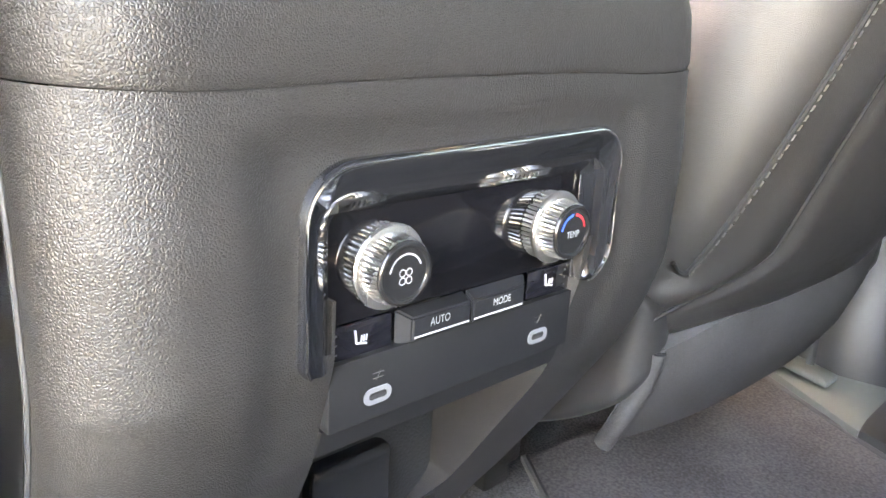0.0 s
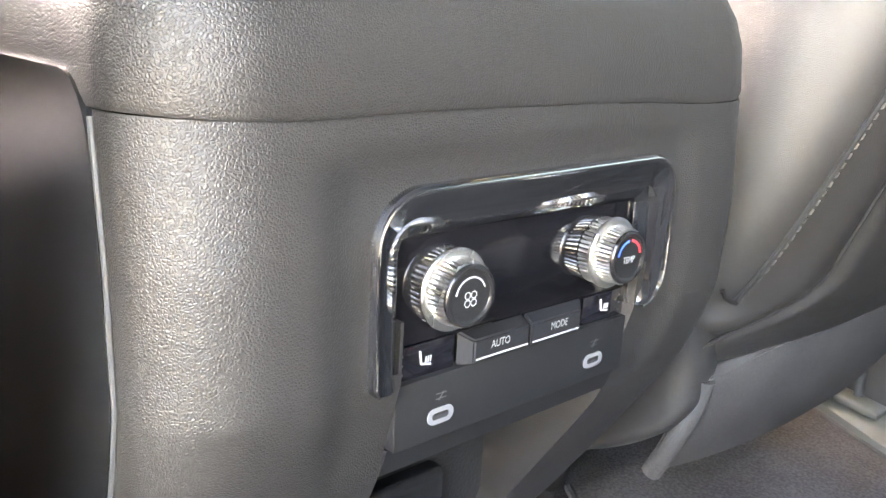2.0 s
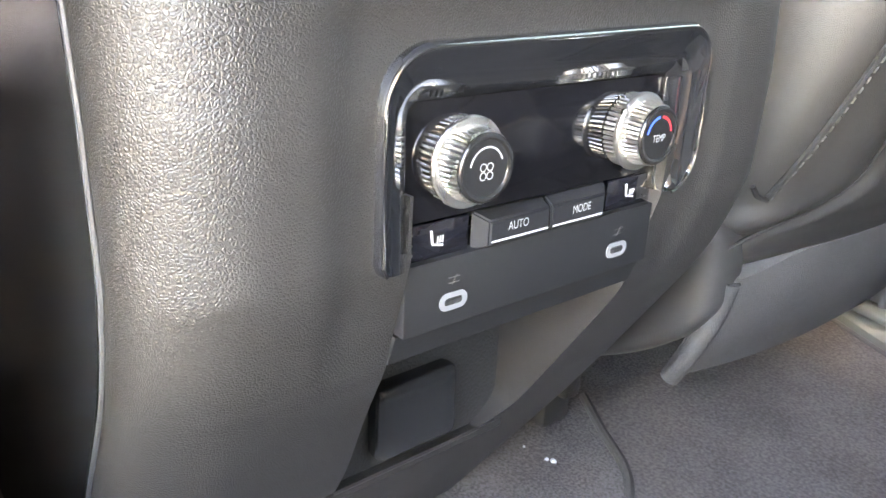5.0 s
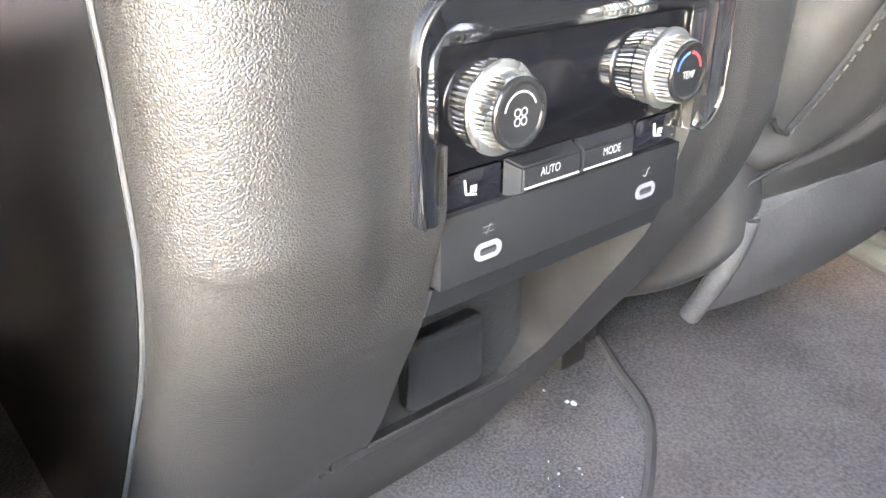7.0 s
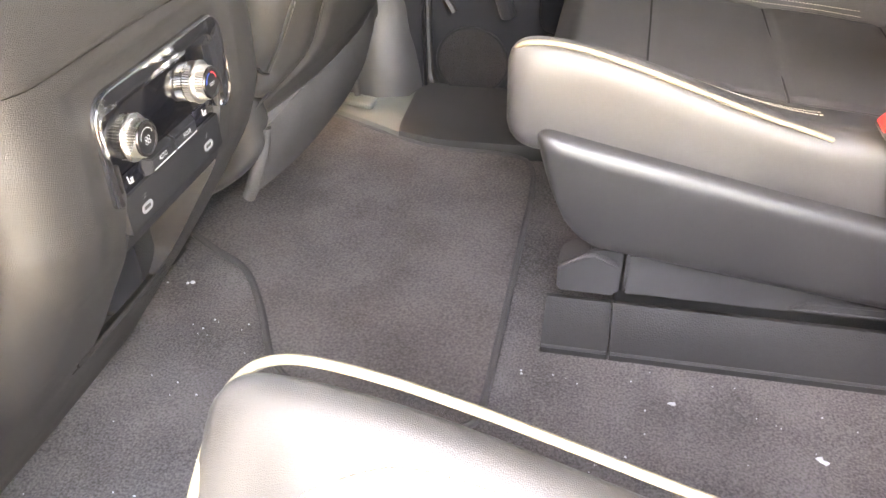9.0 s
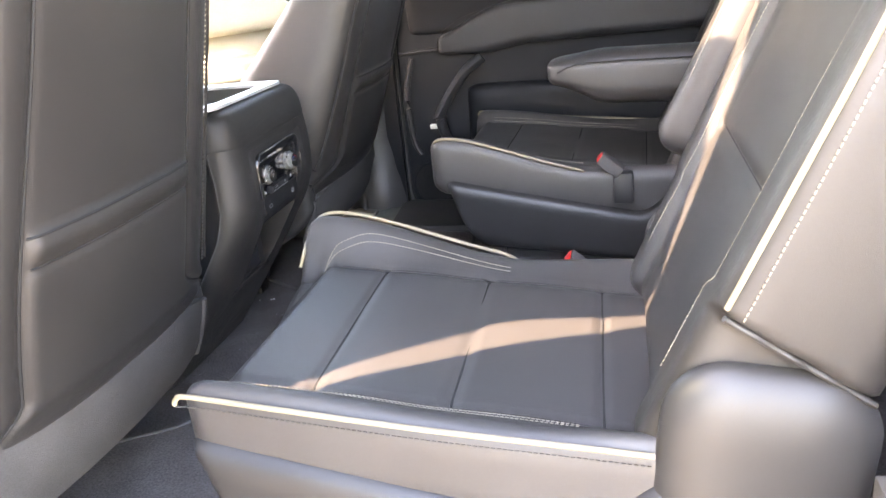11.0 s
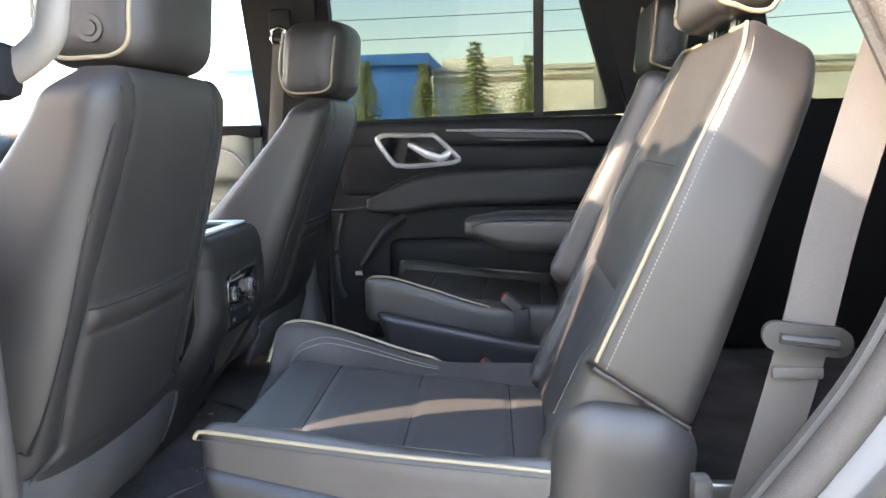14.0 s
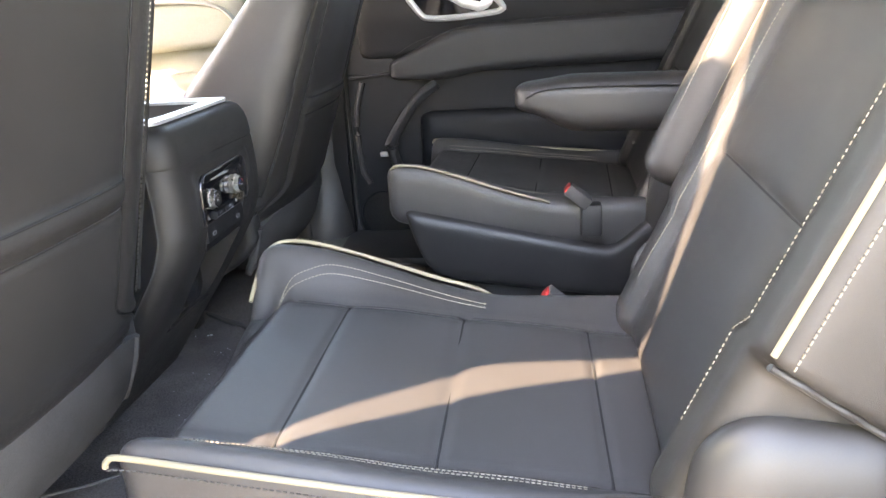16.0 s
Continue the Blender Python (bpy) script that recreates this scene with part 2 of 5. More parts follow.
FIT = Matrix.Translation((0.03, 0, 0)) @ Matrix.Diagonal((0.97, 1, 0.94, 1))

# ---- the car's shell: floor, sides, roof ----
BELT_Z = 0.835


def side_y(z):
    """Half the cabin's width at a height: upright up to the windows, leaning in above."""
    return 0.905 if z < BELT_Z else 0.905 - (z - BELT_Z) * 0.24


def side_panel(name, poly, mat, sgn, thick, label, category, kind="structure", bevel=0.006, parent=None, off=0.0):
    pts = [Vector((x, sgn * (side_y(z) + off), z)) for x, z in poly]
    ob = part(name, plate(pts, (0, sgn * thick, 0), bevel=bevel), mat, parent, angle=30)
    ob.matrix_world = FIT
    return tagged(ob, label, category, kind=kind)


def carpet_sheet(x0, x1, y0, y1, nx, ny):
    bm = bmesh.new()
    rows = []
    for i in range(nx + 1):
        row = []
        for j in range(ny + 1):
            x, y = lerp(x0, x1, i / nx), lerp(y0, y1, j / ny)
            z = -0.003 + 0.0022 * noise.noise(Vector((x * 11, y * 11, 0))) + 0.0012 * noise.noise(Vector((x * 60, y * 60, 3)))
            z += 0.10 * smoothstep(-0.55, -0.95, x)
            row.append(bm.verts.new((x, y, z)))
        rows.append(row)
    for i in range(nx):
        for j in range(ny):
            bm.faces.new((rows[i][j], rows[i + 1][j], rows[i + 1][j + 1], rows[i][j + 1]))
    return bm


tagged(part("floor", carpet_sheet(-1.5, 2.6, -0.92, 0.93, 200, 90), CARPET), "charcoal carpeted cabin floor with flecks of lint", "floor", kind="structure")
tagged(part("underbody", box((-1.5, -0.98, -0.16), (2.6, 0.98, -0.03)), RUBBER), "dark underbody below the carpet", "car body", kind="structure")
# Ceiling and roof step in behind x -0.62 to let sun onto the armrest.
tagged(part("ceiling", plate([(-1.52, -0.82, 1.335), (-0.62, -0.82, 1.335), (-0.62, -0.70, 1.335), (2.6, -0.70, 1.335), (2.6, 0.80, 1.335), (-1.52, 0.80, 1.335)], (0, 0, 0.035)), HEADLINER, smooth=False), "dark cloth headliner under the roof", "ceiling", kind="structure")
tagged(part("roof", plate([(-1.3, -0.84, 1.375), (-0.61, -0.84, 1.375), (-0.61, -0.71, 1.375), (2.6, -0.71, 1.375), (2.6, 0.86, 1.375), (-1.3, 0.86, 1.375)], (0, 0, 0.035), bevel=0.008), PAINT, angle=30), "silver painted roof panel", "roof", kind="structure")
tagged(part("wall_rear", ringwall([(2.58, y, z) for y, z in ((-0.95, -0.02), (0.95, -0.02), (0.80, 1.37), (-0.80, 1.37))], [(2.58, y, z) for y, z in ((-0.72, 0.78), (0.72, 0.78), (0.64, 1.28), (-0.64, 1.28))], (0.06, 0, 0)), DOORTRIM, angle=25), "dark trim round the tail window", "wall", kind="structure")
w = thing("window_3", "tinted tail window", "window", kind="structure")
part("pane", plate([(2.61, y, z) for y, z in ((-0.73, 0.77), (0.73, 0.77), (0.65, 1.29), (-0.65, 1.29))], (0.004, 0, 0)), PRIVACY, w).visible_shadow = False
tagged(part("wall_front", box((-1.56, -0.95, -0.02), (-1.50, 0.95, 0.80)), DOORTRIM), "dark dashboard wall under the windscreen", "wall", kind="structure")
tagged(part("dashboard", pillow((0.48, 1.80, 0.36), 0.09, (10, 20, 10), lambda p: Vector((p.x - 1.27, p.y, p.z + 0.60))), DOORTRIM), "dark padded dashboard across the front", "dashboard", kind="structure")

# right side
side_panel("wall_rear_right", [(1.02, 0.0), (2.58, 0.0), (2.58, 0.87), (1.60, 0.87), (1.46, 1.0), (1.37, 1.32), (2.58, 1.32), (2.58, 1.42), (0.84, 1.42), (0.86, 1.30), (1.0, 0.86)], DOORTRIM, 1, 0.05, "dark trim panel behind the rear door with a quarter window", "wall")
w = thing("window_2", "tinted rear quarter window", "window", kind="structure")
w.matrix_world = FIT
part("pane", plate([(x, side_y(z) + 0.03, z) for x, z in ((1.35, 0.85), (2.58, 0.85), (2.58, 1.34), (1.35, 1.34))], (0, 0.004, 0)), TINT, w).visible_shadow = False
side_panel("pillar_right", [(-0.25, 0.04), (-0.035, 0.04), (-0.035, 0.80), (-0.005, 1.42), (-0.27, 1.42), (-0.25, 0.8)], DOORTRIM, 1, 0.06, "dark pillar trim between the two side doors", "pillar", off=-0.02)
side_panel("roof_rail_right", [(-0.9, 1.365), (2.58, 1.365), (2.58, 1.43), (-0.9, 1.43)], HEADLINER, 1, 0.06, "dark roof rail trim above the windows", "trim", off=-0.012)

fd = thing("door_2", "closed front passenger door, sunlight painted into its panel colour", "door", kind="structure")
fd.matrix_world = FIT
# Panel, padding and armrest carry the painted sunlight.
part("panel", plate([(x, 0.915, z) for x, z in ((-1.5, 0.0), (-0.255, 0.0), (-0.255, 0.80), (-1.5, 0.74))], (0, 0.06, 0), bevel=0.01), SUNLITTRIM, fd, "panel painted pale as if sunlit")
part("upper_pad", pillow((1.1, 0.07, 0.18), 0.03, (20, 6, 8), lambda p: Vector((p.x - 0.84, 0.90 + p.y, p.z + 0.70 + 0.05 * p.x))), SUNLITTRIM, fd, "padding painted pale as if sunlit")
part("armrest", pillow((0.9, 0.10, 0.09), 0.035, (20, 6, 8), lambda p: Vector((p.x - 0.80, 0.87 + p.y, p.z + 0.50 + 0.06 * p.x))), SUNLITTRIM, fd, "armrest painted pale as if sunlit")
part("trim_strip", tube(smoothline([(-0.30, 0.845, 0.69), (-0.36, 0.85, 0.745), (-0.5, 0.855, 0.765), (-0.9, 0.855, 0.76)]), 0.011, flat=0.5), SILVER, fd, "silver strip")
part("window_sill", box((-1.5, 0.87, 0.79), (-0.25, 0.93, 0.835), 0.01), DOORTRIM, fd)
part("pane", plate([(x, side_y(z) + 0.03, z) for x, z in ((-1.5, 0.82), (-0.25, 0.82), (-0.27, 1.37), (-1.1, 1.37))], (0, 0.004, 0)), CLEAR, fd, "side glass").visible_shadow = False

tagged(part("body_side_right", box((-1.5, 0.985, -0.16), (2.6, 1.02, 0.76)), PAINT), "silver painted body side", "car body", kind="structure")

# ---- right rear door ----
door_r = thing("door_1", "closed rear door with dark padded panel and chrome handle", "door", kind="structure")
door_r.matrix_world = FIT
DX0, DX1 = -0.025, 1.015


def arc(cx, cz, r, a0, a1, n=6):
    return [(cx + r * math.cos(radians(lerp(a0, a1, k / n))), cz + r * math.sin(radians(lerp(a0, a1, k / n)))) for k in range(n + 1)]


low = arc(DX0 + 0.08, 0.085, 0.08, 180, 270) + [(DX1 - 0.12, 0.005), (DX1, 0.30), (DX1, BELT_Z - 0.004), (DX0, BELT_Z - 0.004)]
part("panel", plate([(x, 0.905, z) for x, z in low], (0, 0.06, 0), bevel=0.012), DOORTRIM, door_r)
part("door_seal", tube([(x - 0.012, 0.915, z - 0.006) for x, z in [(DX0, BELT_Z)] + arc(DX0 + 0.08, 0.085, 0.08, 180, 270) + [(DX1 - 0.12, 0.005)]], 0.011), RUBBER, door_r)
part("belt_pad", pillow((1.02, 0.06, 0.10), 0.025, (30, 6, 8), lambda p: Vector((p.x + 0.495, 0.897 + p.y, p.z + 0.785))), DOORTRIM, door_r)


def upper_warp(p):
    x = p.x + 0.51
    z = p.z + 0.665 - 0.02 * smoothstep(0.2, 0.9, x)
    return Vector((x, 0.893 + p.y + 0.02 * smoothstep(0.05, -0.08, p.z), z))


part("upper_pad", pillow((0.98, 0.05, 0.19), 0.024, (30, 4, 12), upper_warp), DOORTRIM, door_r)


def mid_warp(p):
    x = p.x + 0.56
    z = p.z * (0.35 + 0.65 * smoothstep(0.08, 0.30, x)) + 0.545 + 0.05 * smoothstep(0.08, 0.40, x) + 0.02 * (x - 0.5)
    return Vector((x, 0.882 + p.y, z))


part("padded_band", pillow((0.90, 0.055, 0.135), 0.026, (36, 4, 12), mid_warp), DOORPAD, door_r, "padded leather band")
tagged(part("band_stitching", stitch(smoothline([(0.12, 0.853, 0.575), (0.22, 0.853, 0.625), (0.40, 0.853, 0.645), (0.98, 0.853, 0.655)]), 0.006, 0.004, 0.0006, side=(0, -1, 0)), GREYTHREAD, door_r), kind="stuff")
trimline = smoothline([(0.395, 0.872, 0.797), (0.55, 0.866, 0.793), (0.75, 0.866, 0.785), (0.84, 0.866, 0.778), (0.885, 0.87, 0.745)])
part("trim_strip", tube(trimline, 0.0055, flat=1.2, up=(0, 1, 0)), SILVER, door_r, "silver trim strip")
part("trim_inlay", plate([(0.40, 0.868, 0.792), (0.60, 0.864, 0.788), (0.84, 0.864, 0.775), (0.87, 0.868, 0.752), (0.6, 0.866, 0.752), (0.48, 0.868, 0.765)], (0, 0.02, 0), bevel=0.003), GREYPLASTIC, door_r, "grey inlay")

# handle: a chrome surround, a dark cup and a chrome lever
hs = [(0.158, 0.775), (0.185, 0.786), (0.25, 0.784), (0.335, 0.782), (0.36, 0.775), (0.43, 0.705), (0.428, 0.69), (0.40, 0.684), (0.30, 0.676), (0.235, 0.678), (0.21, 0.69), (0.165, 0.755)]
ring = smoothline([(x, 0.862, z) for x, z in hs + hs[:1]], 4)[:-1]
part("handle_surround", tube(ring, 0.0085, 8, loop=True, up=(0, 1, 0)), SILVER, door_r, "chrome surround")
part("handle_cup", plate([(x, 0.866, z) for x, z in hs], (0, 0.004, 0)), GLOSS, door_r, "black cup")
lever = [(0.265, 0.752, 0.006), (0.285, 0.742, 0.012), (0.33, 0.715, 0.014), (0.37, 0.702, 0.013), (0.385, 0.708, 0.019), (0.40, 0.715, 0.019), (0.408, 0.716, 0.008)]
rings = []
for k, (x, z, r) in enumerate(lever):
    rings.append([Vector((x + 0.25 * r * math.sin(a), 0.855 - 0.006 * math.cos(a * 1.0), z + r * math.sin(a))) for a in (2 * math.pi * q / 10 for q in range(10))])
part("handle_lever", loft(rings), SILVER, door_r, "chrome lever")

# lower door: pocket lip, map pocket, speaker, lock label
part("pull_pillar", tube(smoothline([(0.245, 0.845, 0.50), (0.19, 0.835, 0.46), (0.125, 0.83, 0.37), (0.108, 0.83, 0.32), (0.135, 0.84, 0.22)]), 0.022, 10, flat=0.7), DOORPAD, door_r, "curved pocket edge")
part("pocket_wall", pillow((0.78, 0.05, 0.24), 0.03, (20, 4, 10), lambda p: Vector((p.x + 0.58, 0.86 + p.y, p.z + 0.30))), DOORTRIM, door_r)
part("crease", tube(smoothline([(-0.015, 0.896, 0.52), (0.06, 0.893, 0.525), (0.12, 0.893, 0.53), (0.25, 0.893, 0.545)]), 0.005), DOORPAD, door_r)
part("front_bead", tube(smoothline([(0.02, 0.902, 0.505), (-0.005, 0.90, 0.40), (0.0, 0.90, 0.25), (0.02, 0.90, 0.2)]), 0.009), DOORPAD, door_r)
part("marker_tab", box((0.058, 0.888, 0.283), (0.098, 0.902, 0.297), 0.002), SILVER, door_r, "small silver tab")
spk = bmesh.new()
bmesh.ops.create_circle(spk, cap_ends=True, segments=40, radius=0.068, matrix=pose(0.056, 0.8995, 0.100, 90, 0, 0))
part("speaker_grille", spk, material("perforated speaker grille", (0.006, 0.006, 0.006), 0.7, grain=1.0, scale=260), door_r, "round perforated grille")
part("speaker_ring", tube([(0.056 + 0.070 * math.cos(a), 0.902, 0.100 + 0.070 * math.sin(a)) for a in (2 * math.pi * k / 40 for k in range(40))], 0.003, loop=True, up=(0, 1, 0)), DOORTRIM, door_r)

fr = [(DX0, BELT_Z), (DX1 - 0.015, BELT_Z + 0.002), (0.86, 1.37), (DX0 - 0.005, 1.37)]


def glassline(corners, n=5):
    """An outline with rounded corners: (x, z, radius) in order."""
    out = []
    m = len(corners)
    for i, (x, z, r) in enumerate(corners):
        a, b, c = Vector(corners[i - 1][:2]), Vector((x, z)), Vector(corners[(i + 1) % m][:2])
        p, q = b + (a - b).normalized() * r, b + (c - b).normalized() * r
        for k in range(n + 1):
            t = k / n
            out.append(tuple((1 - t) ** 2 * p + 2 * t * (1 - t) * b + t * t * q))
    return out


inner = glassline([(0.02, 0.838, 0.006), (0.945, 0.858, 0.03), (0.80, 1.335, 0.05), (0.02, 1.345, 0.045)])
outer = glassline([(DX0, 0.832, 0.003), (1.0, 0.838, 0.003), (0.865, 1.375, 0.003), (DX0, 1.375, 0.003)])
part("window_frame", ringwall([(x, side_y(z), z) for x, z in outer], [(x, side_y(z), z) for x, z in inner], (0, 0.05, 0)), DOORTRIM, door_r, angle=25)
part("divider", plate([(x, side_y(z) - 0.004, z) for x, z in ((0.69, 0.83), (0.722, 0.83), (0.722, 1.35), (0.69, 1.35))], (0, 0.05, 0), bevel=0.003), RUBBER, door_r)
for poly in (((0.0, 0.82), (0.69, 0.82), (0.69, 1.36), (0.0, 1.36)), ((0.72, 0.82), (0.97, 0.82), (0.83, 1.36), (0.72, 1.36))):
    part("pane", plate([(x, side_y(z) + 0.025, z) for x, z in poly], (0, 0.004, 0)), TINT, door_r, "tinted side glass").visible_shadow = False

# sill and pillar foot on the right
sill_rings = []
for x in (-0.26, -0.245, -0.20, -0.12, -0.02, 0.06, 0.2, 0.5, 0.95):
    t = smoothstep(-0.26, -0.20, x)
    y0 = 0.843 - 0.143 * smoothstep(-0.30, 0.07, x)
    h = lerp(0.012, 0.030, t)
    sill_rings.append([Vector((x, y0, 0.0)), Vector((x, y0 + 0.006, h * 0.7)), Vector((x, y0 + 0.025, h)), Vector((x, 0.88, h + 0.012)), Vector((x, 0.905, h + 0.012)), Vector((x, 0.905, -0.01)), Vector((x, y0, -0.01))])
tagged(part("sill_trim_right", loft(sill_rings[:5]), SILL), "grey-green plastic door sill cover", "sill trim", kind="structure")
tagged(part("sill_moulding_right", loft([[v + Vector((0, 0.002, 0.001)) for v in r] for r in sill_rings[4:]]), SMOOTH), "dark plastic sill moulding", "sill trim", kind="structure")
anchor = thing("belt_anchor", "pale belt anchor cover bolted to the sill", "belt anchor")
part("plate", pillow((0.105, 0.040, 0.012), 0.0055, (12, 6, 4), lambda p: Vector((p.x - 0.138, p.y + 0.826 - 0.30 * (p.x + 0.02), p.z + 0.037))), SILL, anchor, "grey-green cover")
part("bolt", tube([(-0.168, 0.836, 0.039), (-0.168, 0.836, 0.047)], 0.007, 10, up=(1, 0, 0)), RUBBER, anchor)
part("strap", tube([(-0.125, 0.822, 0.041), (-0.135, 0.845, 0.12), (-0.16, 0.875, 0.5)], 0.006, 6, flat=0.3), RUBBER, anchor)
foot = []
for z in (0.03, 0.05, 0.09, 0.15, 0.25, 0.45):
    t = smoothstep(0.03, 0.25, z)
    foot.append([Vector(p) for p in ((-0.235 + 0.02 * t, 0.91, z), (-0.215 + 0.02 * t, lerp(0.842, 0.872, t), z), (-0.10 - 0.02 * t, lerp(0.835, 0.868, t), z), (-0.03 - 0.03 * t, lerp(0.845, 0.875, t), z), (0.0 - 0.03 * t, 0.91, z))])
tagged(part("pillar_foot_right", loft(foot), SMOOTH, angle=60), "dark plastic foot of the door pillar", "pillar", kind="structure")

# belt hanging on the right pillar
rb = thing("seat_belt", "grey front belt hanging on the pillar", "seat belt")
part("webbing", tube([(-0.10, 0.772, 1.05), (-0.13, 0.80, 0.85), (-0.17, 0.835, 0.60)], 0.022, 8, flat=0.08, up=(0, 1, 0)), BELT, rb)
part("guide_loop", tube([(-0.125, 0.765, 1.05), (-0.118, 0.76, 1.035), (-0.085, 0.76, 1.035), (-0.078, 0.765, 1.05), (-0.078, 0.77, 1.075), (-0.10, 0.77, 1.085), (-0.125, 0.77, 1.075)], 0.006, loop=True, up=(0, 1, 0)), CHROME, rb, "chrome guide loop")
part("slider", box((-0.135, 0.775, 1.06), (-0.065, 0.80, 1.14), 0.008), DOORTRIM, rb)

# ---- carpet mats ----
def floor_mat(s, label):
    m = thing("floor_mat", label, "floor mat", group="carpet mats")
    line = smoothline([(x, s * y, 0) for x, y in ((-0.25, 0.368), (-0.189, 0.330), (-0.127, 0.292), (-0.071, 0.215), (-0.022, 0.130), (0.026, 0.089), (0.078, 0.070), (0.120, 0.063), (0.169, 0.060), (0.215, 0.060), (0.236, 0.072), (0.243, 0.100), (0.244, 0.20), (0.244, 0.32), (0.243, 0.46), (0.242, 0.57), (0.232, 0.655), (0.19, 0.692), (0.05, 0.702), (-0.05, 0.742), (-0.2, 0.815))], 4)
    poly = [Vector((p.x, p.y, 0.001)) for p in line]
    part("mat_body", plate(poly, (0, 0, 0.009)), MAT, m, "dark carpet pile")
    part("bound_edge", tube([Vector((p.x, p.y, 0.0085)) for p in line], 0.0052, 8), material("bound edge", (0.060, 0.057, 0.056), 0.7, grain=0.5, scale=500), m, "grey bound edge")


floor_mat(1, "dark carpet mat with a bound edge on the floor")
floor_mat(-1, "dark carpet mat beside the open door")

# lint and grit on the carpet
rng = random.Random(4)
lint = bmesh.new()
spots = [(0.453, 0.151, 4), (0.602, 0.101, 6), (0.279, 0.17, 2.5), (-0.20, 0.261, 5), (-0.229, 0.253, 2)]
spots += [(rng.uniform(-0.2, 0.75), rng.uniform(-0.12, 0.20), rng.choice((0.7, 0.8, 1, 1, 1.4, 2))) for _ in range(110)]
for x, y, size in spots:
    for _ in range(2 if size > 2 else 1):
        r = size * 0.001
        cx, cy = x + rng.uniform(-r, r), y + rng.uniform(-r, r)
        n = 6
        ring = [Vector((cx + r * rng.uniform(0.4, 1.1) * math.cos(2 * math.pi * k / n), cy + r * rng.uniform(0.3, 0.9) * math.sin(2 * math.pi * k / n), 0.0005)) for k in range(n)]
        top = [p * 0.5 + Vector((cx, cy, 0)) * 0.5 + Vector((0, 0, 0.0014 + 0.2 * r)) for p in ring]
        loft([ring, top], bm=lint)
tagged(part("lint", lint, material("pale lint", (0.55, 0.56, 0.58), 0.9)), "pale flecks of lint and grit on the carpet", "lint", kind="stuff")

plug = thing("wiring_plug", "black wiring plug on the carpet beside the console", "plug")
part("housing", pillow((0.034, 0.026, 0.024), 0.004, (6, 6, 6), lambda p: Vector((-0.262 + p.x, 0.318 + p.y + 0.3 * p.x, 0.013 + p.z))), RUBBER, plug)
part("latch", box((-0.268, 0.311, 0.0245), (-0.252, 0.321, 0.0295), 0.0015), SOCKET, plug)
part("cable", tube(smoothline([(-0.275, 0.322, 0.013), (-0.30, 0.34, 0.012), (-0.34, 0.35, 0.03), (-0.40, 0.36, 0.06)]), 0.006, 8), RUBBER, plug)

# ---- console ----
console = thing("centre_console", "black grained plastic console between the front seats", "console")
CW, CR = 0.179, 0.046
CWR, CRR = 0.184, 0.038
PANEL_HALF, BIN_LOW, BIN_TOP, BIN_BACK = 0.0781, 0.178, 0.311, -0.101


def console_x(z):
    pts = [(0.0, -0.221), (0.1675, -0.100), (0.2196, -0.0645), (0.284, -0.0225), (0.300, -0.0125), (0.313, -0.0055), (0.325, -0.0005), (0.337, 0.004), (0.350, 0.0080), (0.362, 0.0115), (0.42, 0.0130), (0.472, 0.009)]
    for (a, xa), (b, xb) in zip(pts, pts[1:]):
        if z <= b:
            return lerp(xa, xb, (z - a) / (b - a))
    return pts[-1][1]


def bead_x(z):
    """The seam between the rear shell and the side panels."""
    return console_x(z) - 0.0425


def console_dip(y, z):
    """The shallow hollow round the control panel."""
    return 0.0045 * smoothstep(0.122, 0.099, abs(y)) * smoothstep(0.30, 0.335, z) * smoothstep(0.464, 0.447, z)


def sag(y):
    """The seam under the cap dips at the rounded corners."""
    return 0.0022 * math.exp(-(((abs(y) - 0.125) / 0.045) ** 2))


def crown(y):
    return 0.004 * (abs(y) / CW) ** 2


ys = sorted({round(lerp(-CW + CR, CWR - CRR, q / 66), 4) for q in range(1, 66)} | {-0.092, -PANEL_HALF, PANEL_HALF, 0.092})
rings = []
for z in sorted({round(0.472 * k / 118, 4) for k in range(119)} | {BIN_LOW, BIN_TOP, 0.366, 0.388, 0.424, 0.440}):
    x0 = console_x(z)
    ring = [(bead_x(z), -CW, z)]
    for q in range(13):
        a = radians(-90 + 90 * q / 12)
        ring.append((x0 - 0.040 + 0.040 * math.cos(a) - crown(-CW + CR), -CW + CR + CR * math.sin(a), z))
    for y in ys:
        ring.append((x0 - crown(y) - console_dip(y, z), y, z))
    for q in range(13):
        a = radians(90 * q / 12)
        ring.append((x0 - 0.036 + 0.036 * math.cos(a) - crown(CWR - CRR), CWR - CRR + CRR * math.sin(a), z))
    ring.append((bead_x(z), CWR, z))
    rings.append([Vector((x, y, z - sag(y) * smoothstep(0.36, 0.47, z))) for x, y, z in ring])
shell = loft(rings, closed=False)
hole = []
for f in shell.faces:
    c = f.calc_center_median()
    if BIN_LOW < c.z < 0.440 and abs(c.y) < (0.092 if (0.388 if c.y > 0 else 0.366) < c.z < 0.424 else PANEL_HALF):
        hole.append(f)
bmesh.ops.delete(shell, geom=hole, context="FACES")
part("body", shell, PLASTIC, console, "grained black plastic body", angle=60)
for s in (-1, 1):
    reveal = [[Vector(p) for p in ((console_x(z) - crown(0.078) - console_dip(0.078, z) - 0.0002, s * PANEL_HALF, z), (console_x(z) - crown(0.078) - console_dip(0.078, z) - 0.0002, s * (PANEL_HALF + 0.0015), z), (-0.012, s * (PANEL_HALF + 0.0015), z), (-0.012, s * PANEL_HALF, z))] for z in [lerp(BIN_TOP, 0.388, k / 12) for k in range(13)]]
    part("panel_reveal", loft(reveal), PLASTIC, console)


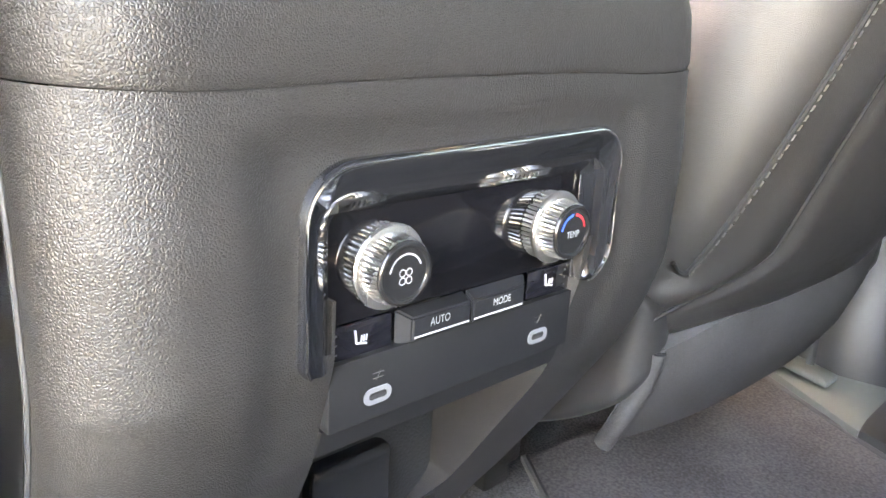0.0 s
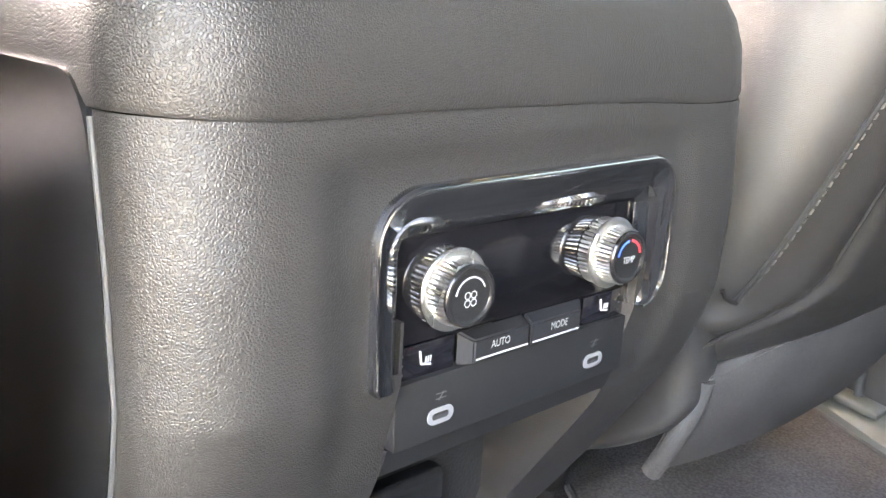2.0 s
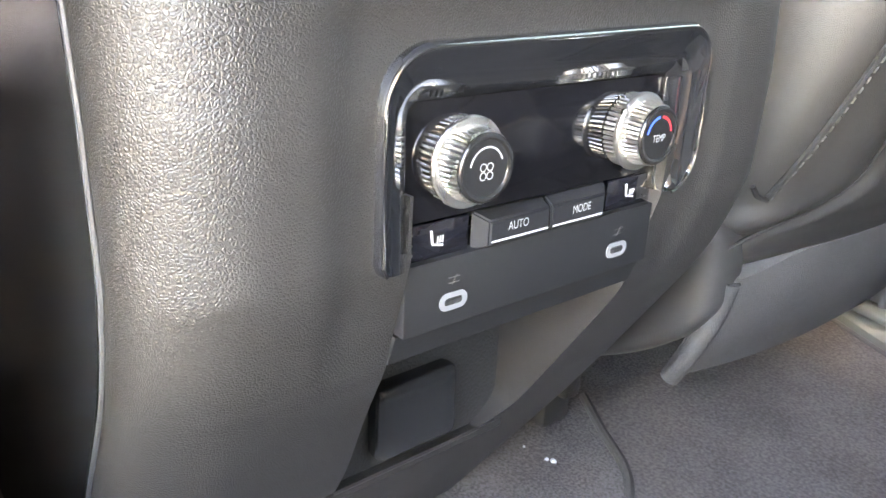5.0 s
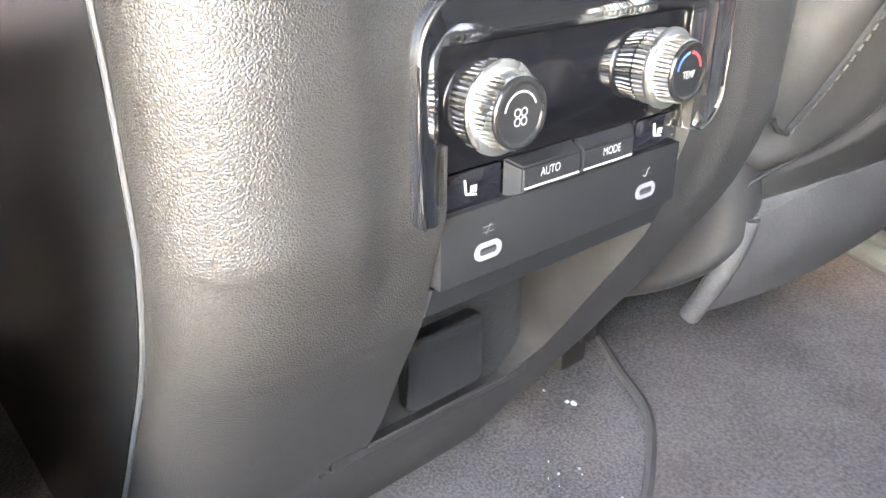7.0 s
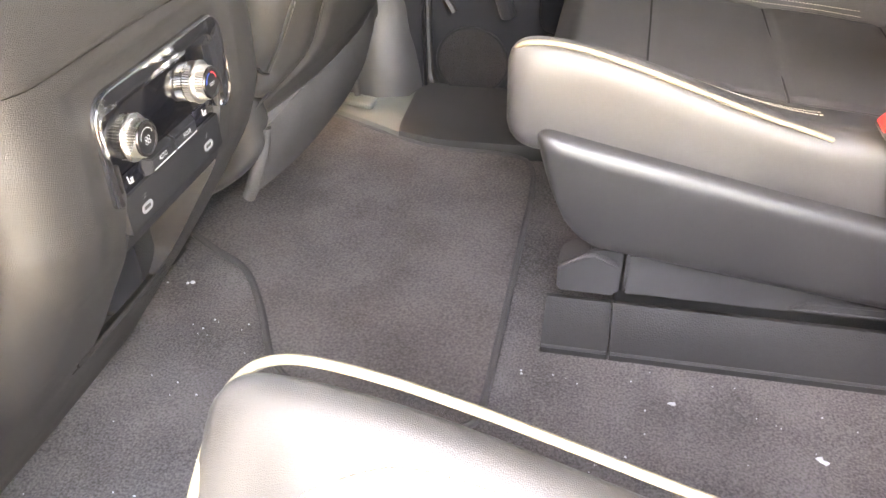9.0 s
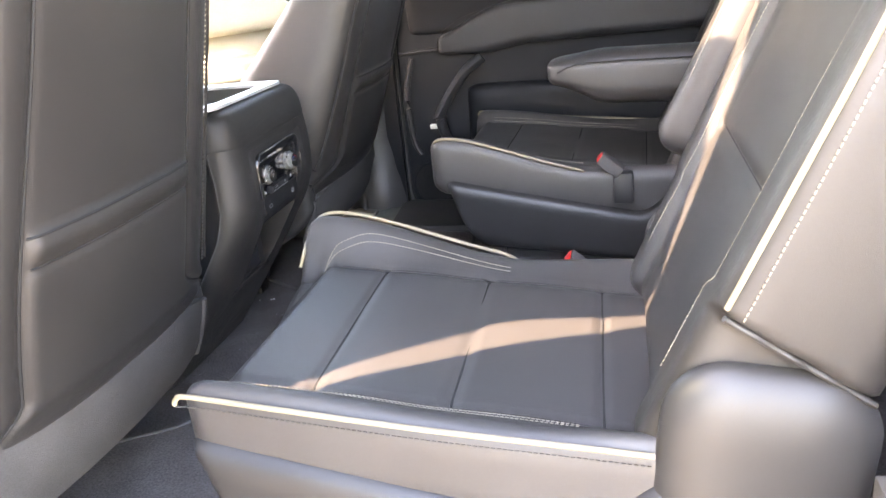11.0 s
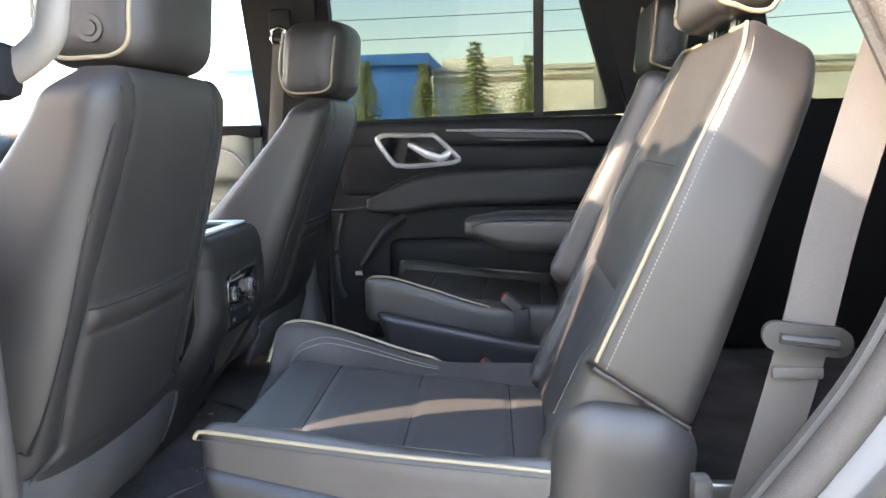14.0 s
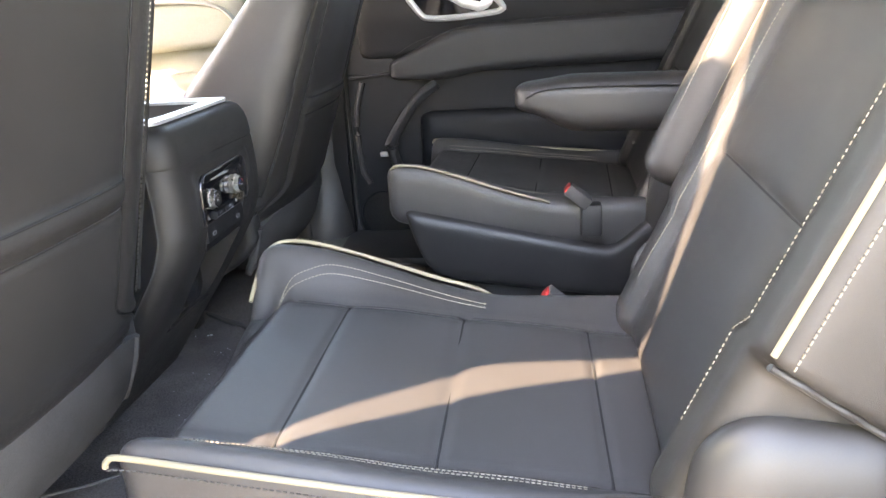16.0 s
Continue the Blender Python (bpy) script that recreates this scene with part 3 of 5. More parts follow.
def cap_ring(z, x, w, r, back):
    pts = [(back, -w, z)]
    for q in range(13):
        a = radians(-90 + 90 * q / 12)
        pts.append((x - r + r * math.cos(a) - crown(w - r), -w + r + r * math.sin(a), z))
    wr, rr = w + CWR - CW, max(0.012, r - CR + CRR)
    for q in range(1, 16):
        y = lerp(-w + r, wr - rr, q / 16)
        pts.append((x - crown(y), y, z))
    for q in range(13):
        a = radians(90 * q / 12)
        pts.append((x - rr + rr * math.cos(a) - crown(wr - rr), wr - rr + rr * math.sin(a), z))
    return [Vector((px, py, pz - sag(py) * smoothstep(0.53, 0.475, pz))) for px, py, pz in pts + [(back, wr, z)]]


cap = [(0.4722, 0.0082, CW - 0.0008, CR), (0.476, 0.0095, CW, CR), (0.50, 0.007, CW - 0.001, CR), (0.515, 0.002, CW - 0.003, CR), (0.525, -0.004, CW - 0.008, CR - 0.003), (0.531, -0.012, CW - 0.015, CR - 0.008), (0.5345, -0.026, CW - 0.028, CR - 0.018), (0.535, -0.05, CW - 0.05, CR - 0.03)]
part("rear_cap", loft([cap_ring(*c, -0.62) for c in cap], caps=False), PLASTIC, console, "grained black cap above a seam")
part("cap_top", ringwall([Vector((lerp(-0.62, -0.0495, 0.5 + 0.5 * q.x), q.y, 0.535)) for q in (Vector((2 * x / 0.57, y, 0)) for x, y in rrect(0.57, 2 * CW - 0.098, 0.018))], [Vector((x - 0.152, y, 0.535)) for x, y in rrect(0.213, 0.228, 0.033)], (0, 0, -0.003)), PLASTIC, console)
part("core", box((-0.30, -CW + 0.03, 0.34), (-0.07, CW - 0.03, 0.465)), SMOOTH, console)
part("base_box", box((-0.95, -CW + 0.022, 0.0), (-0.262, CW - 0.022, 0.50), 0.012), SMOOTH, console)
for s in (-1, 1):
    zs = [lerp(0.02, 0.455, k / 60) for k in range(61)]
    side_pts = [(bead_x(z) - 0.0015, z) for z in zs] + arc(bead_x(0.455) - 0.032, 0.456, 0.030, 0, 90, 6) + [(-0.90, 0.488), (-0.90, 0.02)]
    part("side_panel", plate([(x, s * ((CW if s < 0 else CWR) + 0.0012), z) for x, z in side_pts], (0, -s * 0.02, 0), bevel=0.003), SIDEGLOSS, console, "dark glossy side panel")
    part("seam_bead", tube([(bead_x(z) - 0.0005, s * ((CW if s < 0 else CWR) + 0.0006), z) for z in [lerp(0.01, 0.469, k / 70) for k in range(71)]], 0.0013, 8, up=(0, 1, 0)), GREYPLASTIC, console)

# open tray on top, with a bright surround
tray = [Vector((x - 0.176, y, 0.5355)) for x, y in rrect(0.305, 0.304, 0.024)]
tray_in = [Vector((x - 0.152, y, 0.5355)) for x, y in rrect(0.205, 0.220, 0.030)]
part("tray_surround", ringwall(tray, tray_in, (0, 0, 0.0055)), SILVER, console, "bright tray surround")
well = [Vector((x - 0.152, y, 0.5365)) for x, y in rrect(0.211, 0.226, 0.032)]
part("tray_well", ringwall(well, [Vector((p.x, p.y, p.z)) for p in tray_in], (0, 0, -0.064)), RUBBER, console)
part("tray_floor", box((-0.258, -0.114, 0.468), (-0.046, 0.114, 0.473), 0.001), RUBBER, console, "dark tray floor")
part("lid", pillow((0.55, 0.30, 0.07), 0.03, (14, 12, 6), lambda p: Vector((p.x - 0.61, p.y, p.z + 0.52))), LEATHER, console, "padded leather lid")

# control panel
XP = -0.0010


bo = [(-0.0935, 0.3605), (-0.0952, 0.364)] + arc(-0.0952 + 0.024, 0.4435 - 0.024, 0.024, 180, 90, 10) + arc(0.0972 - 0.020, 0.4460 - 0.020, 0.020, 90, 0, 8) + [(0.0972, 0.400)] + arc(0.0972 - 0.019, 0.384, 0.019, 0, -86, 8)
bi = [(-0.0777, 0.3575), (-0.0777, 0.366)] + arc(-0.0777 + 0.007, 0.4215 - 0.007, 0.007, 180, 90, 10) + arc(0.0777 - 0.004, 0.4220 - 0.004, 0.004, 90, 0, 8) + [(0.0777, 0.400)] + [(0.0777, lerp(0.384, 0.3640, k / 8)) for k in range(9)]
bm = bmesh.new()
secs = []
for (yo, zo), (yi, zi) in zip(bo, bi):
    o, i = Vector((0, yo, zo)), Vector((0, yi, zi))
    secs.append([o + Vector((-0.002, 0, 0)), o + Vector((0.0095, 0, 0)), o.lerp(i, 0.05) + Vector((0.0110, 0, 0)), o.lerp(i, 0.11) + Vector((0.0110, 0, 0)), o.lerp(i, 0.16) + Vector((0.0100, 0, 0)), o.lerp(i, 0.5) + Vector((0.0088, 0, 0)), o.lerp(i, 0.8) + Vector((0.0054, 0, 0)), i + Vector((XP + 0.0012, 0, 0)), i + Vector((-0.006, 0, 0))])
loft(secs, bm=bm)
panel = part("control_panel", bm, BEZEL, console, "gloss black rear climate panel", angle=35)
part("bezel_edge", tube([(0.0108, lerp(y, yi, 0.07), lerp(z, zi, 0.07)) for (y, z), (yi, zi) in zip(bo, bi)], 0.0007, 6), CHROME, panel, "thin bright edge")
part("inner_edge", tube([(XP + 0.0010, 0.0776, z) for z in (0.4195, 0.40, 0.38, 0.3645)], 0.0004, 6), CHROME, panel, "thin bright edge")
part("display", box((XP - 0.003, -0.0775, 0.3735), (XP, 0.0775, 0.421), 0.0004), FACE, panel, "smoked display")
for s in (-1, 1):
    part("seat_heat_button", box((XP - 0.003, s * 0.0605 - 0.017, 0.3575), (XP + 0.0004, s * 0.0605 + 0.017, 0.3728), 0.0006), GLOSS, panel)
part("usb_panel", box((XP - 0.004, -0.0778, 0.3262), (XP + 0.0030, 0.0778, 0.3572), 0.0007), SOCKET, panel, "matt grey socket panel")
strip = loft([[Vector(p) for p in ((console_x(0.3258) - 0.002, y, 0.3258), (console_x(BIN_TOP) - 0.001, y, BIN_TOP), (-0.03, y, BIN_TOP), (-0.03, y, 0.3258))] for y in (-0.0784, 0.0784)])
# Darker than the body: paints the shadow under the socket panel.
part("shaded_base_strip", strip, SOCKET, panel)
for s in (-1, 1):
    y0, y1 = (-0.042, -0.0006) if s < 0 else (0.0006, 0.042)
    face = [(y0, 0.3565), (y1, 0.3565), (y1, 0.3735), (y0, 0.3735)]
    bm = loft([[Vector((XP - 0.001, y, z)) for y, z in face],
               [Vector((XP + 0.0055, y + (0.006 if y < -0.03 else -0.006 if y > 0.03 else 0), z + (0.002 if z < 0.36 else -0.004))) for y, z in face]])
    bmesh.ops.bevel(bm, geom=bm.edges[:], offset=0.0009, segments=2, affect="EDGES")
    b = part("button", bm, DOORTRIM, panel, "raised button")
    part("bright_line", tube([(XP + 0.0054, y0 + (0.007 if s < 0 else 0.001), 0.3602), (XP + 0.0054, y1 - (0.001 if s < 0 else 0.007), 0.3602)], 0.0005, 6), WHITE, b)


def lathe(profile, sides, at, bm=None):
    """A turned part along +x: profile of (x, radius)."""
    return loft([[Vector((at[0] + x, at[1] + r * math.cos(2 * math.pi * q / sides), at[2] + r * math.sin(2 * math.pi * q / sides))) for q in range(sides)] for x, r, _ in profile], bm=bm)


def ridges(n, x0, x1, r0, r1, at, fill=0.52, taper=0.0):
    """Raised bars round a dial, along +x."""
    bm = bmesh.new()
    for k in range(n):
        a, h = 2 * math.pi * k / n, math.pi / n * fill
        ring = []
        for x, rr in ((x0, r1), (x1, r1 - taper)):
            ring.append([Vector((at[0] + x, at[1] + r * math.cos(b), at[2] + r * math.sin(b))) for r, b in ((r0, a - h * 1.25), (rr - 0.0003, a - h), (rr, a - h * 0.5), (rr, a + h * 0.5), (rr - 0.0003, a + h), (r0, a + h * 1.25))])
        loft(ring, bm=bm)
    return bm


KY, KZ = 0.0526, 0.3975
for s in (-1, 1):
    at = (XP, s * KY, KZ)
    knob = part("knob", lathe([(0, 0.0158, 0), (0.0068, 0.0158, 0)], 56, at), SOCKET, panel, "two-step knurled chrome dial")
    tagged(part("dial_skirt", ridges(46, 0.0004, 0.0068, 0.0154, 0.0172, at), DIAL, knob, "knurled chrome skirt", angle=30), kind="stuff")
    part("dial_ring", lathe([(0.0064, 0.0164, 0), (0.0067, 0.0176, 0), (0.0075, 0.0182, 0), (0.0088, 0.0182, 0), (0.0096, 0.0175, 0), (0.0100, 0.0145, 0)], 56, at), DIAL, knob, "polished ring")
    part("grip_core", lathe([(0.0092, 0.0136, 0), (0.0176, 0.0128, 0)], 56, at), SOCKET, knob)
    tagged(part("dial_grip", ridges(42, 0.0096, 0.0172, 0.0124, 0.0151, at, 0.56, 0.0009), DIAL, knob, "knurled grip", angle=30), kind="stuff")
    part("dial_lip", lathe([(0.0170, 0.0126, 0), (0.0174, 0.0135, 0), (0.0184, 0.0136, 0), (0.0193, 0.0130, 0), (0.0196, 0.0121, 0), (0.0193, 0.0113, 0), (0.0186, 0.0107, 0)], 56, at), LIP, knob, "dark polished lip")
    part("dial_face", lathe([(0.0176, 0.0111, 0), (0.0184, 0.0110, 0)], 40, at), FACE, knob, "black face")
FACE_X = XP + 0.0187


def text(body, size, at, mat, parent, name, sx=0.8):
    """Lettering on the panel, facing rearwards."""
    c = bpy.data.curves.new(name, "FONT")
    c.body, c.size, c.align_x, c.align_y = body, size, "CENTER", "CENTER"
    o = bpy.data.objects.new(name, c)
    me = bpy.data.meshes.new_from_object(o)
    bpy.data.objects.remove(o)
    for v in me.vertices:
        v.co = Vector((at[0], at[1] + v.co.x * sx, at[2] + v.co.y))
    me.materials.append(mat)
    ob = new(name, me)
    ob.parent = parent
    return ob


def ring_arc(at, r, a0, a1, wdt, mat, parent, name, n=14):
    bm = bmesh.new()
    for k in range(n):
        q = []
        for a, rad in ((k, r), (k + 1, r), (k + 1, r + wdt), (k, r + wdt)):
            t = radians(lerp(a0, a1, a / n))
            q.append(bm.verts.new((at[0], at[1] + rad * math.cos(t), at[2] + rad * math.sin(t))))
        bm.faces.new(q)
    return part(name, bm, mat, parent)


BLUE = material("blue print", (0.02, 0.12, 0.65), 0.6)
RED = material("red print", (0.65, 0.03, 0.04), 0.6)
left_c, right_c = (FACE_X, -KY, KZ), (FACE_X, KY, KZ)
ring_arc(left_c, 0.0078, 170, 20, 0.0007, WHITE, panel, "fan_scale")
for k in range(4):
    a = radians(45 + 90 * k)
    c = (FACE_X, -KY + 0.0024 * math.cos(a), KZ - 0.0012 + 0.0024 * math.sin(a))
    ring_arc(c, 0.0013, 0, 360, 0.0004, WHITE, panel, "fan_mark", 12)
ring_arc(right_c, 0.0080, 170, 95, 0.0013, BLUE, panel, "cold_scale")
ring_arc(right_c, 0.0080, 85, 10, 0.0013, RED, panel, "warm_scale")
text("TEMP", 0.0048, (FACE_X + 0.0001, KY, KZ - 0.0012), WHITE, panel, "dial_lettering")
for label, y in (("AUTO", -0.020), ("MODE", 0.020)):
    text(label, 0.0054, (XP + 0.0058, y, 0.3655), WHITE, panel, "button_lettering")
for s in (-1, 1):
    x, y0 = XP + 0.0008, s * 0.0605
    sym = bmesh.new()
    for a, b in (((-0.003, 0.004), (-0.0022, -0.002)), ((-0.0022, -0.002), (0.003, -0.003))):
        tube([(x, y0 + a[0] * 1.0, 0.3655 + a[1]), (x, y0 + b[0], 0.3655 + b[1])], 0.0005, 6, bm=sym)
    for q in range(3):
        tube([(x, y0 + 0.0002 + q * 0.0013, 0.3655 - 0.0018), (x, y0 + 0.0006 + q * 0.0013, 0.3655 + 0.001)], 0.0003, 5, bm=sym)
    part("seat_symbol", sym, WHITE, panel)
    dots = bmesh.new()
    for q in range(3):
        box((x, s * 0.073 - 0.0004, 0.3605 + q * 0.0042), (x + 0.0002, s * 0.073 + 0.0004, 0.3613 + q * 0.0042), bm=dots)
    part("level_marks", dots, GREYPLASTIC, panel)
    # charging socket with a pale surround and a small mark above
    yu = s * 0.0525
    o = [Vector((XP + 0.0026, y + yu, z + 0.3375)) for y, z in rrect(0.0150, 0.0078, 0.0038)]
    i = [Vector((XP + 0.0026, y + yu, z + 0.3375)) for y, z in rrect(0.0098, 0.0034, 0.0016)]
    sock = part("usb_socket", ringwall(o, i, (0.0009, 0, 0)), material("pale socket surround", (0.15, 0.15, 0.155), 0.5), panel, "pale socket surround")
    part("usb_slot", box((XP + 0.0005, yu - 0.0050, 0.3344), (XP + 0.0033, yu + 0.0050, 0.3380), 0.0005), RUBBER, sock)
    mark = bmesh.new()
    for (a, b), (c, d) in (((-0.0030, 0.0012), (0.0030, 0.0012)), ((-0.0030, -0.0012), (0.0030, -0.0012)), ((-0.0012, -0.0022), (0.0014, 0.0022))):
        tube([(XP + 0.0032, yu + a, 0.3470 + b), (XP + 0.0032, yu + c, 0.3470 + d)], 0.0002, 5, bm=mark)
    part("usb_mark", mark, GREYTHREAD, panel)
def bin_left(z):
    return lerp(-0.053, -0.0784, smoothstep(BIN_LOW, 0.305, z) * 0.5 + 0.5 * max(0.0, min(1.0, (z - BIN_LOW) / 0.127)))


def bin_right(z):
    return 0.0784 - 0.022 * max(0.0, 1 - (z - BIN_LOW) / 0.024) ** 2


zs = [lerp(BIN_LOW, BIN_TOP, k / 30) for k in range(31)]
part("bin_back", box((BIN_BACK - 0.004, -0.082, 0.165), (BIN_BACK, 0.082, 0.318)), RUBBER, console, "smooth black back of the open bin")
part("bin_wall", loft([[Vector(p) for p in ((console_x(z) - crown(0.078) - console_dip(0.078, z), -PANEL_HALF - 0.0005, z), (console_x(z) - crown(0.078) - console_dip(0.078, z), bin_left(z), z), (BIN_BACK, bin_left(z), z), (BIN_BACK, -PANEL_HALF - 0.0005, z))] for z in zs]), PLASTIC, console)
part("bin_wall", loft([[Vector(p) for p in ((console_x(z) - crown(0.078) - console_dip(0.078, z), bin_right(z), z), (console_x(z) - crown(0.078) - console_dip(0.078, z), PANEL_HALF + 0.0005, z), (BIN_BACK, PANEL_HALF + 0.0005, z), (BIN_BACK, bin_right(z), z))] for z in zs]), PLASTIC, console)
part("bin_floor", box((BIN_BACK, -0.0784, BIN_LOW - 0.006), (console_x(BIN_LOW) - 0.0006, 0.0784, BIN_LOW - 0.0004)), PLASTIC, console)
part("bin_lip", tube([(console_x(BIN_LOW) - 0.0004 - crown(y), y, BIN_LOW) for y in [lerp(-0.054, 0.058, k / 16) for k in range(17)]], 0.0016, 6), PLASTIC, console, "rounded bin lip")
part("outlet_cover", pillow((0.016, 0.060, 0.050), 0.006, (6, 10, 10), lambda p: Vector((BIN_BACK + 0.006 + p.x, 0.004 + p.y, 0.2125 + p.z))), SIDEGLOSS, console, "smooth black outlet cover")

# ---- second-row seats ----
def cushion_top(x, v, s):
    """Height of the cushion at x and at v across it (v > 0 towards the outside)."""
    zc = 0.318 - 0.115 * (x - 0.29) + 0.0025 * math.exp(-((abs(x - 0.365) / 0.05) ** 2)) + 0.0025 * math.exp(-((abs(x - 0.535) / 0.06) ** 2))
    peak = lerp(0.384, 0.302, smoothstep(0.19, 0.52, x)) if v < 0 else lerp(0.352, 0.305, smoothstep(0.19, 0.60, x))
    a = abs(v)
    up = smoothstep(0.150 if v < 0 else 0.176, 0.232, a)
    groove = -0.003 * math.exp(-(((a - (0.152 if v < 0 else 0.178)) / 0.007) ** 2))
    seam = sum(-0.0035 * math.exp(-(((x - q - 0.027 * v) / 0.005) ** 2)) for q in (0.308, 0.460, 0.618)) if -0.157 < v < 0.182 else 0
    zc -= 0.03 * smoothstep(0.225, 0.185, x) * (1 - up)
    return lerp(zc + groove + seam, max(peak, zc), up)


def back_front(z):
    return 0.675 + 0.455 * (z - 0.30) - 0.08 * max(0.0, z - 0.76)


def captain_chair(s, dx, label, armrest_down):
    seat = thing("captain_chair", label, "car seat", (0.5 + dx, s * 0.478, 0), group="second-row chairs")
    cy = 0.0
    ox = dx - (0.5 + dx)

    def P(x, v, z):
        return Vector((x + ox, s * v + cy, z))

    # cushion
    def cush(p):
        v = p.y
        x = p.x + 0.445
        x -= 0.028 * smoothstep(0.05, -0.20, v) * smoothstep(0.30, 0.19, x)
        t = (p.z + 0.06) / 0.12
        ztop = cushion_top(x, v, s)
        return P(x, v, lerp(0.215 - 0.15 * (x - 0.445), ztop, t))
    c = part("cushion", pillow((0.515, 0.482, 0.12), 0.028, (86, 64, 8), cush), LITLEATHER, seat, "black leather cushion", angle=180)
    for q in (0.308, 0.460, 0.618):
        pts = [P(q + 0.027 * v, v, cushion_top(q + 0.027 * v, v, s) - 0.0004) for v in [lerp(-0.155, 0.180, k / 24) for k in range(25)]]
        part("seam", tube(pts, 0.0019, 6), SEAM, c)
    for e in (-1, 1):
        pts = [P(x, -0.155 if e < 0 else 0.181, cushion_top(x, -0.155 if e < 0 else 0.181, s) - 0.0006) for x in [lerp(0.235, 0.66, k / 40) for k in range(41)]]
        part("seam", tube(pts, 0.0015, 6), SEAM, c)
    th = bmesh.new()
    for off in (0.1665, 0.1765):
        stitch([P(q[0], q[1], cushion_top(q[0], q[1], s) + 0.0006) for q in smooth2(inner_line_pts(off), 8)], 0.0050, 0.0034, 0.0006, bm=th)
        stitch([P(x, off + 0.0205, cushion_top(x, off + 0.0205, s) + 0.0006) for x in [lerp(0.24, 0.60, k / 40) for k in range(41)]], 0.0050, 0.0034, 0.0006, bm=th)
    tagged(part("stitching", th, THREAD, c, "rows of cream stitching"), kind="stuff")
    # piping over the bolsters
    inb = smoothline([P(0.162, -0.165, 0.318), P(0.1635, -0.200, 0.345), P(0.170, -0.225, 0.368), P(0.192, -0.2385, 0.3795), P(0.235, -0.241, 0.376), P(0.30, -0.242, 0.358), P(0.40, -0.242, 0.324), P(0.46, -0.2415, 0.306), P(0.485, -0.236, 0.296)])
    part("inner_piping", tube(inb, 0.0029, 8), PIPE, c, "cream piping")
    out = smoothline([P(0.1866, 0.2410, 0.331), P(0.190, 0.2412, 0.338), P(0.206, 0.2415, 0.341), P(0.30, 0.2425, 0.330), P(0.45, 0.2425, 0.312), P(0.60, 0.2425, 0.298), P(0.67, 0.241, 0.29)])
    part("outer_piping", tube(out, 0.0030, 8), PIPE, c, "cream piping")
    th = stitch([q + Vector((0, s * 0.003, -0.010)) for q in out[9:]], 0.0058, 0.0040, 0.0008, side=(0, s, 0))
    tagged(part("edge_stitching", th, GREYTHREAD, c), kind="stuff")

    # plastic skirt round the seat base, its upper lip lit
    def skirt(p):
        x = p.x + 0.475
        lo = np.interp(x, (0.19, 0.215, 0.235, 0.26, 0.59, 0.76), (0.215, 0.168, 0.149, 0.136, 0.094, 0.080))
        hi = 0.294 - 0.215 * (x - 0.19) + 0.085 * smoothstep(0.59, 0.70, x)
        t = (p.z + 0.06) / 0.12
        inset = 0.012 * (1 - t)
        return P(x + 0.02 * (1 - t) * smoothstep(0.3, 0.19, x), p.y * (1 - inset / 0.26), lerp(lo, hi, t))
    part("skirt", pillow((0.57, 0.515, 0.12), 0.024, (60, 24, 10), skirt), SMOOTH, seat, "dark plastic skirt", angle=180)

    # backrest
    def thick(z):
        return lerp(0.125, 0.085, smoothstep(0.35, 0.85, z))

    def back(p):
        u = (p.z + 0.32) / 0.64
        z0 = 0.272 + 0.603 * u
        half = 0.252 - 0.012 * smoothstep(0.55, 0.85, u) - 0.045 * smoothstep(0.86, 1.0, u) ** 2
        v = p.y / 0.25 * half
        a = abs(v)
        d = (p.x + 0.08) / 0.16
        bol = 0.018 * smoothstep(0.14, 0.20, a) * (1 - 0.6 * smoothstep(0.7, 1.0, u))
        seam = sum(0.005 * math.exp(-(((z0 - q) / 0.006) ** 2)) for q in (0.505, 0.682)) if a < 0.165 else 0
        groove = 0.004 * math.exp(-(((a - 0.165) / 0.007) ** 2))
        x = back_front(z0) - (bol - seam - groove) * (1 - d) + d * thick(z0)
        z = z0 - 0.58 * d * thick(z0)
        return P(x, v * (1 - 0.09 * smoothstep(0.0, -0.012, z - (0.437 - 0.66 * (x - 0.73)))), z)
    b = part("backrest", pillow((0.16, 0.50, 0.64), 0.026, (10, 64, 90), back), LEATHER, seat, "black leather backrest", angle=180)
    for q in (0.505, 0.682):
        part("seam", tube([P(back_front(q) + 0.0055, v, q) for v in [lerp(-0.16, 0.16, k / 20) for k in range(21)]], 0.002, 6), SEAM, b)
    th = bmesh.new()
    for e in (-1, 1):
        stitch([back(Vector((-0.0808, e * (0.176 + 0.012 * smoothstep(-0.1, -0.24, z)), z))) for z in [lerp(-0.24, 0.27, k / 60) for k in range(61)]], 0.0056, 0.0036, 0.0006, bm=th, side=(-0.9, 0, 0.4))
    tagged(part("stitching", th, THREAD, b, "cream stitching"), kind="stuff")
    for e in (1, -1):
        edge = [(0.243, z) for z in [lerp(-0.137, 0.294, k / 40) for k in range(41)]] + [(0.2246 + 0.0184 * math.cos(radians(g)), 0.294 + 0.0184 * math.sin(radians(g))) for g in (15, 30, 45, 60, 75, 90)] + [(q, 0.3124) for q in (0.20, 0.17, 0.14, 0.11)]
        pts = [back(Vector((-0.0730, e * v, z))) for v, z in edge]
        part("back_piping", tube(pts, 0.0029, 8), PIPE, b, "cream piping")
        th = stitch([back(Vector((-0.058, e * 0.2503, z))) for v, z in edge[:41]], 0.0056, 0.0038, 0.0007, side=(0, e * s, 0))
        tagged(part("piping_stitching", th, THREAD, b), kind="stuff")
        low_edge = []
